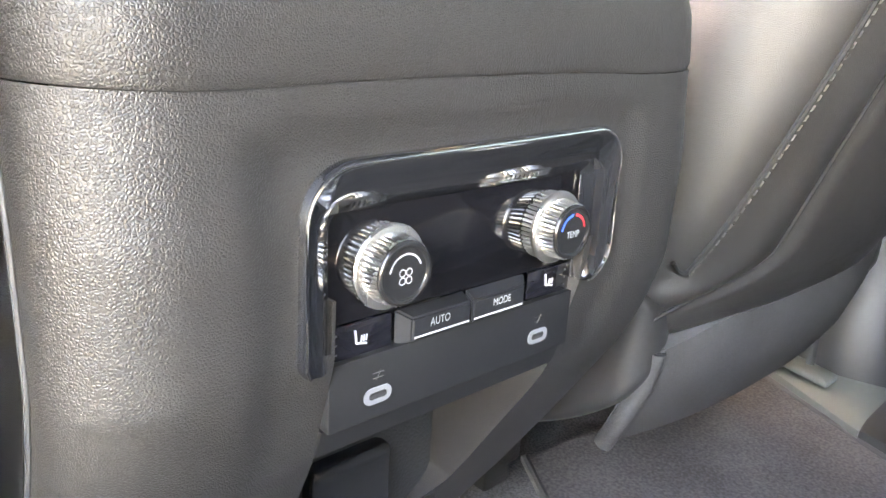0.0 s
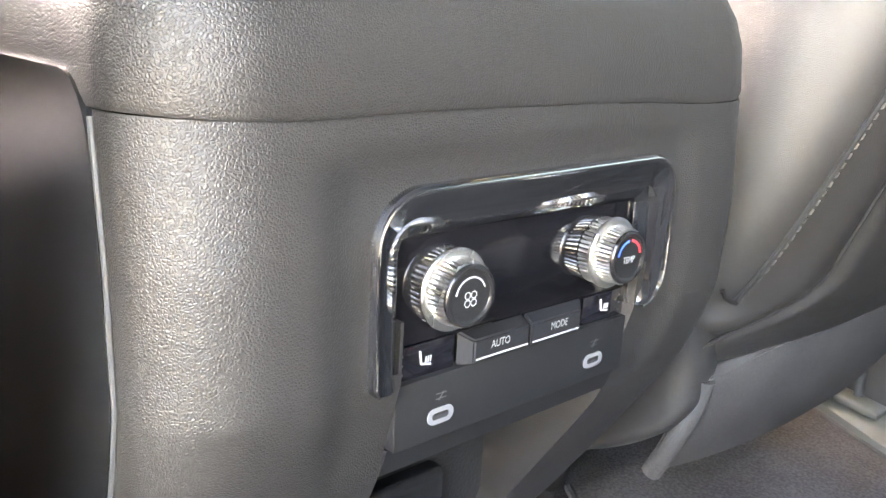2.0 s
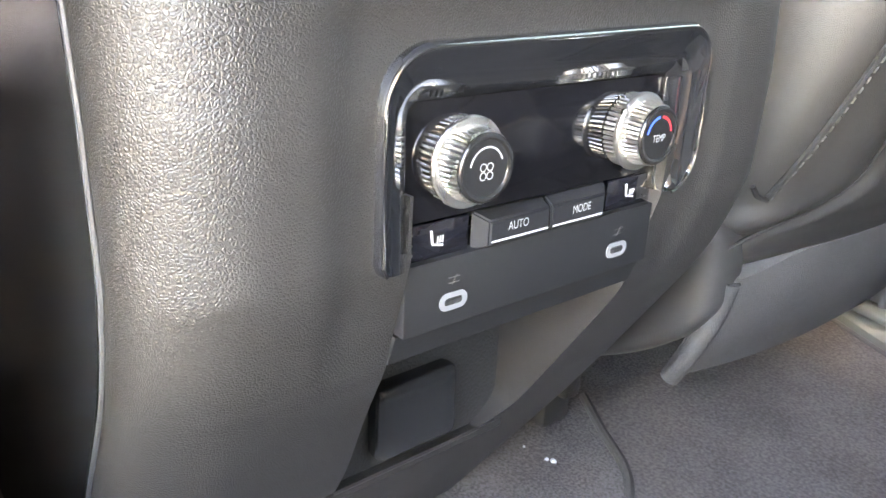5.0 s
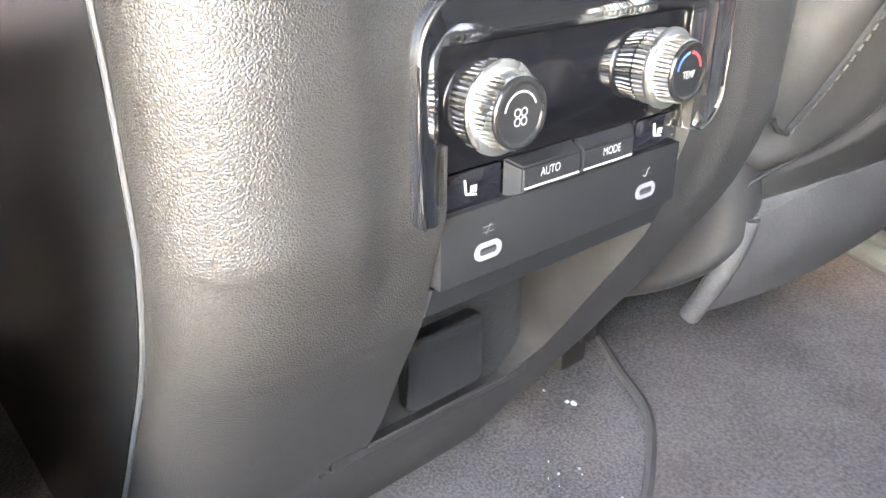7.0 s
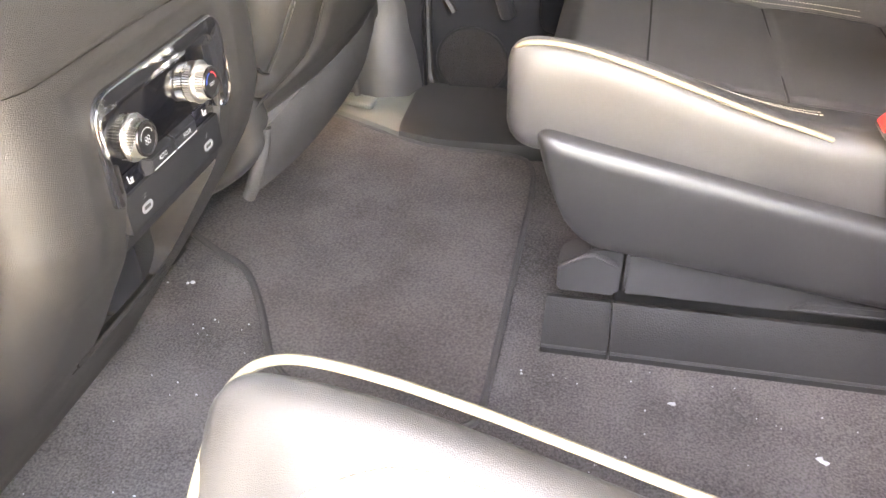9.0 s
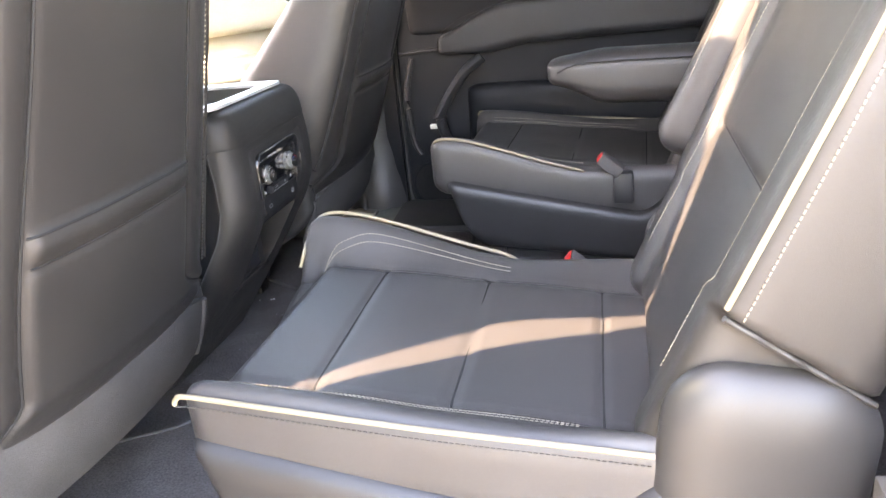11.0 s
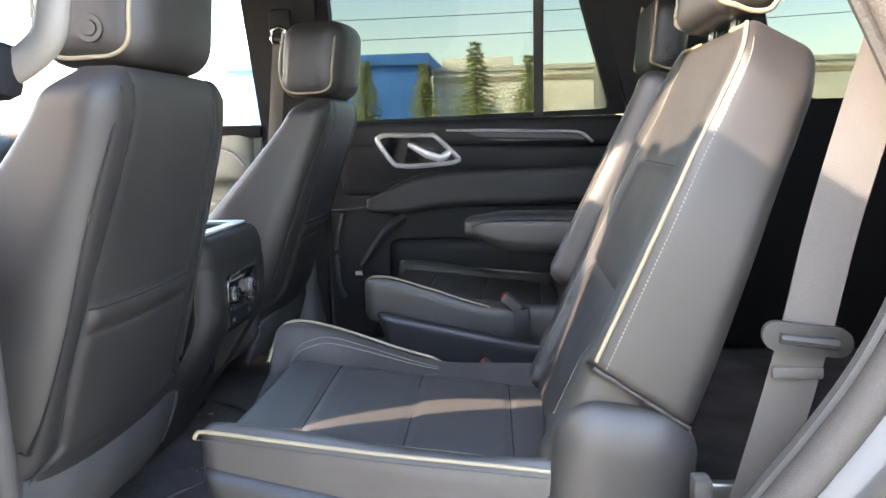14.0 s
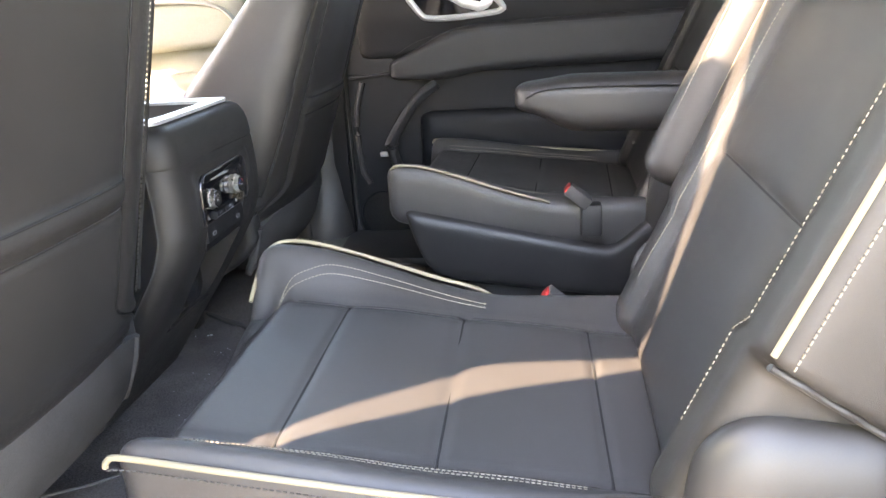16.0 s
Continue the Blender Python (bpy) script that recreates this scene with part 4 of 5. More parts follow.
        for k in range(13):
            px = lerp(-0.072, 0.074, k / 12)
            zs = [lerp(-0.30, 0.0, q / 150) for q in range(151)]
            at = [back(Vector((px, e * 0.2495, q))) for q in zs]
            low_edge.append(min(at, key=lambda p: abs(p.z + 0.005 - (0.437 - 0.66 * (p.x - ox - 0.73)))) + Vector((0, e * s * 0.001, -0.002)))
        part("lower_welt", tube(low_edge, 0.0032, 8), LEATHER, b)
        # recliner cover
        def cover(p, e=e):
            return P(p.x + 0.762 + 0.1 * p.z, e * 0.234 + p.y, p.z + 0.268 - 0.12 * p.x)
        part("recliner_cover", pillow((0.185, 0.062, 0.225), 0.060, (20, 10, 20), cover), SMOOTH, seat, "smooth dark recliner cover")
    btn = bmesh.new()
    bmesh.ops.create_uvsphere(btn, u_segments=12, v_segments=8, radius=0.0065, matrix=Matrix.Translation(P(back_front(0.332) - 0.002, 0.155, 0.332)))
    part("snap_button", btn, STEEL, b, "small metal snap")

    # headrest
    def head(p):
        z = p.z + 0.978
        k = 1 - 0.10 * smoothstep(0.02, -0.10, p.z)
        return P(0.946 + p.x * k + 0.10 * p.z, p.y * (1 - 0.12 * smoothstep(0.03, 0.10, p.z)), z)
    h = part("headrest", pillow((0.098, 0.272, 0.190), 0.034, (12, 26, 20), head), LEATHER, seat, "black leather headrest")
    for e in (-1, 1):
        ring = smoothline([P(0.946 - 0.040 + 0.10 * q, e * v, 0.978 + q) for q, v in ((0.095, 0.112), (0.05, 0.126), (-0.03, 0.134), (-0.072, 0.133))] + [P(0.924, e * 0.132, 0.893), P(0.945, e * 0.130, 0.886), P(0.967, e * 0.1305, 0.8875), P(0.979, e * 0.131, 0.903)])
        part("piping", tube(ring, 0.0036, 8), PIPE, h, "cream piping")
        tagged(part("rear_stitching", stitch([P(0.990 + 0.10 * q, e * (0.1335 - 0.2 * max(0, q - 0.04)), 0.978 + q) for q in [lerp(-0.08, 0.08, k / 20) for k in range(21)]], 0.0055, 0.004, 0.0008, side=(0, e * s, 0)), THREAD, h), kind="stuff")
        knobc = P(0.946, e * 0.1365, 0.930)
        bm = bmesh.new()
        for r0, r1, hgt in ((0.0, 0.010, 0.004), (0.012, 0.019, 0.003)):
            prof = [(r0, hgt), (r1, hgt), (r1 + 0.0015, -0.003)]
            rr = [[knobc + Vector((r * math.cos(a), e * s * y, r * math.sin(a))) for a in (2 * math.pi * k / 24 for k in range(24))] for r, y in prof]
            if r0 == 0:
                rr = rr[1:]
            loft(rr, caps=(r0 == 0), bm=bm)
        part("release_button", bm, SMOOTH, h, "round release button")
        part("post", tube([P(0.935, e * 0.06, 0.84), P(0.945, e * 0.06, 0.91)], 0.006, 8, up=(1, 0, 0)), CHROME, h)

    # armrest on the inner side
    if armrest_down:
        def arm(p):
            t = smoothstep(-0.16, -0.06, p.x)
            return P(p.x + 0.605, -0.262 + p.y, p.z * (0.55 + 0.45 * t) + 0.492 + 0.012 * (1 - t) - 0.02 * p.x)
        a = part("armrest", pillow((0.36, 0.082, 0.105), 0.036, (26, 10, 12), arm), LEATHER, seat, "padded leather armrest folded down")
        part("seam", tube(smoothline([P(0.447, -0.304, 0.510), P(0.485, -0.3045, 0.524), P(0.58, -0.3045, 0.526), P(0.76, -0.3045, 0.522)]), 0.0018, 6), SEAM, a)
    else:
        def arm(p):
            t = (p.z + 0.22) / 0.44
            z = 0.425 + 0.40 * t
            return P(back_front(z) + 0.020 + p.x + 0.012 * t, -0.288 + p.y, z - 0.45 * p.x)
        a = part("armrest", pillow((0.13, 0.070, 0.44), 0.030, (12, 8, 30), arm), LEATHER, seat, "leather armrest folded up beside the backrest")
        th = stitch([P(back_front(z) - 0.043, -0.268, z + 0.016) for z in [lerp(0.48, 0.81, k / 40) for k in range(41)]], 0.0056, 0.0038, 0.0006, side=(-1, 0, 0))
        tagged(part("stitching", th, THREAD, a), kind="stuff")

    # buckle on the inner side
    bx = 0.545 if armrest_down else 0.585
    bz = 0.0 if armrest_down else -0.045
    part("buckle_stalk", box(P(bx + 0.02, -0.262, 0.235) - Vector((0.02, 0.016, 0)), P(bx + 0.02, -0.262, 0.30 + bz) + Vector((0.02, 0.016, 0)), 0.006), RUBBER, seat)
    turn = Matrix.Translation(P(bx - 0.005, -0.262, 0.315 + bz)) @ pose(0, 0, 0, 0, 40, 0)
    for name, lo, hi, mt in (("buckle", (-0.026, -0.018, -0.012), (0.026, 0.018, 0.012), BELT), ("buckle_button", (-0.0285, -0.015, -0.009), (-0.024, 0.015, 0.009), REDP)):
        bm = box(lo, hi, 0.003)
        bm.transform(turn)
        part(name, bm, mt, seat, "red release button" if mt is REDP else "grey buckle")

    # track cover on the floor
    for y0 in (-0.235, 0.20):
        depth = (0, -s * 0.05 if y0 > 0 else s * 0.05, 0)
        cov = part("track_cover", plate([P(x, y0 + 0.035, z) for x, z in ((0.307, 0.050), (0.307, 0.112), (0.33, 0.114), (0.82, 0.112), (0.82, 0.050))], depth, bevel=0.004), GREYPLASTIC, seat, "grey plastic seat track cover")
        part("end_cap", plate([P(x, y0 + 0.033, z) for x, z in ((0.226, 0.046), (0.226, 0.085), (0.258, 0.106), (0.270, 0.107), (0.300, 0.094), (0.300, 0.046))], depth, bevel=0.004), GREYPLASTIC, cov)
        part("end_plate", plate([P(x, y0 + 0.039, z) for x, z in ((0.252, 0.046), (0.262, 0.110), (0.280, 0.114), (0.303, 0.112), (0.303, 0.046))], depth, bevel=0.003), GREYPLASTIC, cov)
        for rim in ([(0.309, 0.035, 0.1115), (0.33, 0.035, 0.1135), (0.815, 0.035, 0.1115)], [(0.80, 0.0305, 0.060), (0.50, 0.0305, 0.060), (0.52, 0.0305, 0.072), (0.80, 0.0305, 0.076)], [(0.228, 0.033, 0.084), (0.259, 0.033, 0.105), (0.270, 0.033, 0.106), (0.299, 0.033, 0.093)]):
            part("cover_rim", tube([P(x, y0 + v, z) for x, v, z in rim], 0.0015, 6), GREYPLASTIC, cov)
        part("cover_rib", plate([P(x, y0 + 0.031, z) for x, z in ((0.50, 0.060), (0.52, 0.072), (0.80, 0.076), (0.80, 0.060))], depth, bevel=0.003), GREYPLASTIC, cov)
        for x0, x1 in ((0.215, 0.296), (0.2985, 0.83)):
            prof = [(y0 - 0.030, -0.002), (y0 - 0.029, 0.005), (y0 - 0.024, 0.006), (y0 + 0.018, 0.026), (y0 + 0.034, 0.036), (y0 + 0.040, 0.036), (y0 + 0.040, -0.002)]
            part("floor_flange", loft([[P(x, v, z) for v, z in prof] for x in (x0, x1)]), RUBBER, cov, "dark floor flange", angle=25)
            # Lighter plastic than the flange: a painted highlight along its lower edge.
            part("flange_lip", tube([P(x0 + 0.001, y0 - 0.0275, 0.0066), P(x1 - 0.001, y0 - 0.0275, 0.0066)], 0.0021, 8), GREYPLASTIC, cov, "rounded lip, painted lighter as a lit edge")
        part("pedestal", box(P(0.30, y0 + 0.06, 0.0) - Vector((0, 0.0, 0)), P(0.78, y0 + 0.10, 0.16), 0.004), RUBBER, seat, "dark pedestal")
    return seat


def inner_line_pts(off):
    return [(0.200, -0.150), (0.215, -off - 0.002), (0.240, -off - 0.016), (0.275, -off - 0.026), (0.34, -off - 0.026), (0.42, -off - 0.022), (0.485, -off - 0.014)]


def smooth2(points, steps):
    return [(q.x, q.y) for q in smoothline([(a, b, 0) for a, b in points], steps)]


captain_chair(-1, 0.0, "black leather captain's chair with cream piping in sunlight", False)
captain_chair(1, 0.08, "black leather captain's chair, its armrest folded down", True)


# ---- front seats ----
def front_seat(s, cy, x_low, lean, label):
    seat = thing("front_seat", label, "car seat", (-0.2, s * cy, 0), group="front seats")

    def P(x, v, z):
        return Vector((x + 0.2, s * v, z))

    def seam_v(z, inner):
        """Where the seam between the rear panel and the side bolster runs."""
        if inner:
            return lerp(0.150, 0.138, smoothstep(0.36, 0.80, z)) + 0.10 * smoothstep(0.335, 0.268, z) ** 1.5
        return lerp(0.196, 0.150, smoothstep(0.35, 0.82, z)) + 0.045 * smoothstep(0.31, 0.26, z)

    def rear(z, v=0.0):
        a = abs(v)
        sv = seam_v(z, v < 0)
        x = x_low + lean * (z - 0.27) + 0.012 - 0.034 * (a / 0.25) ** 2.6 - 0.02 * smoothstep(0.76, 0.86, z)
        x -= 0.004 * math.exp(-(((a - sv) / 0.007) ** 2))
        inside = smoothstep(sv + 0.002, sv - 0.02, a)
        x += inside * (0.006 * smoothstep(0.512, 0.500, z) * smoothstep(0.27, 0.30, z) + 0.004 * math.exp(-(((z - 0.490) / 0.010) ** 2)) - 0.004 * math.exp(-(((z - 0.468) / 0.005) ** 2)))
        x += (1 - inside) * 0.006 * math.exp(-(((a - sv - 0.035) / 0.03) ** 2))
        return x

    def back(p):
        u = (p.z + 0.36) / 0.72
        z = 0.232 + 0.608 * u
        half = lerp(0.264, 0.222, smoothstep(0.15, 0.95, u)) - 0.035 * smoothstep(0.90, 1.0, u) ** 2
        v = p.y / 0.25 * half
        d = (p.x + 0.08) / 0.16
        x = rear(z, v) - (1 - d) * min(0.30, 0.085 + 0.5 * max(0.0, 0.83 - z))
        return P(x, v, z)
    b = part("backrest", pillow((0.16, 0.50, 0.72), 0.040, (12, 90, 150), back), LEATHER, seat, "black leather backrest", angle=180)
    th = bmesh.new()
    for e in (-1, 1):
        zs = [lerp(0.262, 0.815, k / 46) for k in range(47)]
        edge = [P(rear(z, e * seam_v(z, e < 0)) + 0.0012, e * seam_v(z, e < 0), z) for z in zs]
        part("seam", tube(edge, 0.0018, 6), SEAM, b)
        crest = smoothline([P(rear(z, v) - 0.001, e * v, z) for z, v in ((0.316, 0.247), (0.36, 0.236), (0.42, 0.227), (0.50, 0.220), (0.62, 0.214), (0.74, 0.200), (0.81, 0.185))])
        part("seam", tube(crest, 0.0022, 6), SEAM, b)
        stitch([q + Vector((0.0010, -e * s * 0.008, 0)) for q in crest], 0.0075, 0.005, 0.0009, bm=th, side=(1, 0, 0))
        corner = smoothline([P(rear(z, v) + 0.0005, e * v, z) for z, v in ((0.316, 0.247), (0.320, 0.256), (0.328, 0.263))])
        part("seam", tube(corner, 0.002, 6), SEAM, b)
    tagged(part("stitching", th, GREYTHREAD, b, "grey stitching"), kind="stuff")
    zs = [lerp(-1, 1, k / 30) for k in range(31)]
    part("pocket_seam", tube([P(rear(0.468, q * (0.138 if q < 0 else 0.178)) + 0.001, q * (0.138 if q < 0 else 0.178), 0.468) for q in zs], 0.0013, 6), SEAM, b)
    part("pocket_mouth", tube([P(rear(0.503, q * (0.140 if q < 0 else 0.180)) + 0.0005, q * (0.140 if q < 0 else 0.180), 0.504) for q in zs], 0.0018, 6), SEAM, b, "mouth of a flat map pocket")

    # felt skirt under the backrest, with a rolled edge towards the middle of the car
    vs = [lerp(-0.236, 0.246, k / 30) for k in range(31)]
    skirt = []
    for v in vs:
        sag_z = 0.012 * math.sin((v + 0.25) * 9)
        x0 = x_low + 0.008 - 0.030 * (abs(v) / 0.25) ** 2.6
        top = 0.262 - 0.018 * smoothstep(-0.15, -0.25, v) + 0.012 * smoothstep(-0.05, 0.25, v)
        skirt.append([P(x, v, z) for x, z in ((x0 - 0.014, top + 0.004), (x0 + 0.001, top), (x0 - 0.006, 0.215), (x0 - 0.022, 0.168 + sag_z * 0.3), (x0 - 0.034, 0.146), (x0 - 0.046, 0.150), (x0 - 0.034, 0.180), (x0 - 0.022, 0.22))])
    sk = part("felt_skirt", loft(skirt), FELT, seat, "grey felt skirt under the backrest", angle=60)
    x0 = x_low - 0.022
    roll = smoothline([P(x0 + 0.001, -0.237, 0.244), P(x0 - 0.006, -0.237, 0.213), P(x0 - 0.019, -0.237, 0.178), P(x0 - 0.036, -0.237, 0.142)])
    part("rolled_edge", tube(roll, 0.0088, 10), FELT, sk, "rolled felt edge")

    # cushion and its side shields
    part("cushion", pillow((0.52, 0.50, 0.15), 0.05, (16, 16, 8), lambda p: P(p.x - 0.36, p.y, p.z + 0.33 - 0.12 * p.x)), LEATHER, seat, "black leather cushion")
    for e in (-1, 1):
        def shield(p, e=e):
            t = max(0.0, (p.x - 0.06) / 0.205)
            return P(p.x - 0.312, e * 0.236 + p.y, p.z * math.sqrt(max(0.02, 1 - 0.96 * t * t)) + 0.205 + 0.05 * t + 0.05 * smoothstep(0.0, -0.3, p.x))
        part("side_shield", pillow((0.52, 0.05, 0.21), 0.022, (40, 6, 14), shield), SMOOTH, seat, "smooth plastic side shield")
        part("rail", box(P(-0.60, e * 0.20, 0.0) - Vector((0, 0.02, 0)), P(-0.24, e * 0.20, 0.045) + Vector((0, 0.02, 0)), 0.004), RUBBER, seat, "black seat rail")
        part("riser", box(P(-0.52, e * 0.20, 0.04) - Vector((0, 0.012, 0)), P(-0.22, e * 0.20, 0.17) + Vector((0, 0.012, 0)), 0.006), RUBBER, seat)

    # headrest
    hx = rear(0.88) - 0.025

    def head(p):
        return P(hx - 0.038 + p.x + 0.10 * p.z - 0.03 * (p.y / 0.14) ** 2, p.y * (1 - 0.08 * smoothstep(0.0, 0.1, p.z)), p.z + 0.944)
    h = part("headrest", pillow((0.165, 0.282, 0.204), 0.046, (12, 26, 20), head), LEATHER, seat, "black leather headrest")
    for e in (-1, 1):
        ring = smoothline([P(hx + 0.002 + 0.10 * q, e * v, 0.940 + q) for q, v in ((0.090, 0.085), (0.080, 0.108), (0.05, 0.124), (-0.02, 0.134), (-0.055, 0.1325))] + [P(hx + x, e * v, z) for x, v, z in ((-0.014, 0.1295, 0.867), (-0.034, 0.1295, 0.8570), (-0.06, 0.1300, 0.8550), (-0.105, 0.1300, 0.8555), (-0.132, 0.1295, 0.869), (-0.144, 0.1290, 0.905), (-0.139, 0.128, 0.965), (-0.131, 0.118, 1.02))])
        part("piping", tube(ring, 0.0032, 8), PIPE, h, "cream piping")
        c = P(hx - 0.055, e * 0.1405, 0.893)
        bm = bmesh.new()
        for r0, r1, hgt in ((0.0, 0.010, 0.004), (0.012, 0.019, 0.003)):
            prof = [(r0, hgt), (r1, hgt), (r1 + 0.0015, -0.004)]
            rr = [[c + Vector((r * math.cos(a), e * s * y, r * math.sin(a))) for a in (2 * math.pi * k / 24 for k in range(24))] for r, y in prof]
            loft(rr if r0 else rr[1:], caps=(r0 == 0), bm=bm)
        part("release_button", bm, SMOOTH, h, "round release button")
        part("post", tube([P(hx - 0.03, e * 0.06, 0.80), P(hx - 0.025, e * 0.06, 0.87)], 0.006, 8, up=(1, 0, 0)), CHROME, h)
    return seat


front_seat(-1, 0.50, -0.03, 0.27, "black leather driver's seat seen from behind")
front_seat(1, 0.513, -0.034, 0.36, "black leather passenger seat seen from behind")

# ---- left side: pillar, open rear door, quarter panel ----
side_panel("pillar_left", [(-0.24, 0.0), (-0.005, 0.0), (-0.005, 0.75), (0.03, 1.42), (-0.031, 1.468), (-0.036, 1.277), (-0.062, 1.117), (-0.103, 0.93), (-0.150, 0.809), (-0.105, 0.653), (-0.105, 0.60), (-0.24, 0.55)], DOORTRIM, -1, 0.05, "dark pillar trim between the side doors", "pillar", off=-0.02)
pil = tagged(part("pillar_skin_left", plate([(0.01, -0.94, -0.02), (0.040, -0.94, -0.02), (0.040, -0.94, 0.69), (0.066, -0.875, 1.01), (0.085, -0.815, 1.33), (0.02, -0.815, 1.33), (0.0, -0.865, 1.06), (-0.06, -0.92, 0.80), (-0.17, -0.94, 0.68), (-0.2, -0.94, 0.55), (-0.2, -0.94, -0.02)], (0, -0.09, 0), bevel=0.004), PAINT, angle=30), "silver painted door pillar", "car body", kind="structure")
seal_path = smoothline([(0.056, -0.93, -0.02), (0.056, -0.93, 0.36), (0.050, -0.93, 0.69), (0.054, -0.905, 0.86), (0.063, -0.87, 1.0), (0.086, -0.81, 1.28)])
tagged(part("door_seal_front", tube(seal_path, 0.0165, 10), SEAL), "grey rubber door seal on the pillar", "door seal", kind="structure")
grab = thing("grab_handle", "grey plastic grab handle in sunlight on the pillar", "grab handle")
part("loop", tube(smoothline([(0.045, -0.85, 0.815), (0.075, -0.85, 0.825), (0.108, -0.85, 0.85), (0.120, -0.85, 0.885), (0.128, -0.85, 0.95), (0.134, -0.85, 0.995), (0.120, -0.85, 1.018), (0.05, -0.85, 1.015)]), 0.0195, 12, flat=0.75, up=(0, 1, 0)), material("grey handle plastic", (0.17, 0.158, 0.142), 0.5, grain=0.3, scale=500, vary=0.1), grab)
part("foot", box((0.005, -0.885, 0.785), (0.075, -0.835, 0.850), 0.016), DOORTRIM, grab)

# Added wall; its rear edge is cut to shape the sun on the chair.
tagged(part("sun_mask_left", plate([(x, -0.90 + 0.20 * max(0, z - 0.7), z) for x, z in ((-2.2, 0.0), (-0.12, 0.0), (-0.13, 0.56), (-0.150, 0.61), (-0.222, 0.755), (-0.268, 0.895), (-0.13, 0.97), (-0.155, 1.06), (-0.150, 1.34), (-2.2, 1.34))], (0, -0.05, 0)), DOORTRIM, smooth=False), "added dark wall whose rear edge shapes the sun streak", "wall", kind="structure")

# open rear door, hinged on the pillar
DOOR = pose(0.035, -0.985, 0, 0, 0, -74)
dl = thing("door_3", "open rear door with dark trim and tinted window", "door", kind="structure")
dl.matrix_world = DOOR @ Matrix.Diagonal((0.97, 1, 0.94, 1))
part("skin", plate([(x, -0.075, z) for x, z in ((0.0, -0.05), (0.88, -0.05), (1.03, 0.30), (1.06, 0.84), (0.0, 0.80))], (0, -0.05, 0), bevel=0.012), PAINT, dl, "silver painted skin")
part("inner_panel", plate([(x, 0.0, z) for x, z in ((0.015, 0.02), (0.86, 0.02), (1.0, 0.30), (1.02, 0.80), (0.015, 0.775))], (0, -0.08, 0), bevel=0.012), DOORTRIM, dl, "dark inner panel")
part("belt_pad", pillow((1.0, 0.05, 0.10), 0.022, (24, 4, 8), lambda p: Vector((p.x + 0.515, p.y + 0.01, p.z + 0.73))), DOORTRIM, dl)
ho = glassline([(-0.03, 0.78, 0.003), (1.05, 0.80, 0.003), (0.92, 1.32, 0.003), (-0.06, 1.36, 0.003)])
hi = glassline([(0.02, 0.782, 0.006), (0.975, 0.81, 0.03), (0.86, 1.26, 0.05), (0.0, 1.29, 0.035)])
part("window_frame", ringwall([(x, -0.02 + 0.24 * (z - 0.8), z) for x, z in ho], [(x, -0.02 + 0.24 * (z - 0.8), z) for x, z in hi], (0, -0.05, 0)), DOORTRIM, dl, "dark window frame", angle=25)
part("pane", plate([(x, -0.05 + 0.24 * (z - 0.8), z) for x, z in ((0.0, 0.77), (0.99, 0.77), (0.88, 1.29), (-0.02, 1.32))], (0, 0.004, 0)), TINT, dl, "tinted window glass")
ring = smoothline([(x - 0.03, 0.028, z - 0.08) for x, z in hs + hs[:1]], 4)[:-1]
part("handle_surround", tube(ring, 0.0085, 8, loop=True, up=(0, 1, 0)), SILVER, dl, "chrome surround")
part("handle_cup", plate([(x - 0.03, 0.024, z - 0.08) for x, z in hs], (0, -0.02, 0)), GLOSS, dl, "black cup")
part("armrest", pillow((0.8, 0.10, 0.10), 0.04, (20, 8, 8), lambda p: Vector((p.x + 0.52, p.y + 0.03, p.z + 0.38))), SMOOTH, dl, "padded armrest")
for z in (0.2, 0.55):
    part("hinge", box((-0.03, -0.06, z), (0.03, -0.03, z + 0.06), 0.006), PAINT, dl, "painted door hinge")

# quarter panel behind the opening
edge_in = [(0.74, 0.19), (0.872, 0.366), (0.933, 0.451), (0.973, 0.52), (0.999, 0.587), (1.009, 0.668), (0.999, 0.742), (0.953, 0.862), (0.908, 0.962), (0.85, 1.10), (0.78, 1.27)]
sealq = smoothline([(x + 0.020, -0.945 + 0.20 * max(0, z - 0.70), z) for x, z in edge_in], 5)
tagged(part("door_seal_rear", tube(sealq, 0.019, 12), SEAL), "grey rubber door seal round the rear of the opening", "door seal", kind="structure")
sealq2 = smoothline([(x + 0.002, -0.925 + 0.20 * max(0, z - 0.70), z) for x, z in edge_in], 5)
tagged(part("seal_lip", tube(sealq2, 0.009, 8), RUBBER), "thin rubber lip inside the door seal", "door seal", kind="structure")


def qline(off, y, lean=0.20):
    return [Vector((x + off, y + lean * max(0, z - 0.75), z)) for x, z in edge_in]


rows = [qline(0.010, -0.925), qline(0.040, -0.945), qline(0.062, -0.955), qline(0.080, -0.962), qline(0.100, -0.985), qline(0.120, -1.010), qline(0.135, -1.02), qline(0.19, -1.03), qline(1.5, -1.03)]
rows = [smoothline(r, 4) for r in rows]
tagged(part("quarter_panel", loft(rows, closed=False), PAINT, angle=60), "silver painted body side behind the door opening", "car body", kind="structure")
tagged(part("wall_rear_left", plate([(x + 0.03, -0.885 + 0.20 * max(0, z - 0.70), z) for x, z in edge_in] + [(2.58, -0.77, 1.33), (2.58, -0.885, 0.0), (0.74, -0.885, 0.0)], (0, -0.03, 0)), DOORTRIM, smooth=False), "dark trim panel behind the door opening", "wall", kind="structure")
tagged(part("sill_left", box((0.03, -1.0, -0.14), (1.0, -0.86, 0.012), 0.012), PAINT), "silver door sill", "sill", kind="structure")

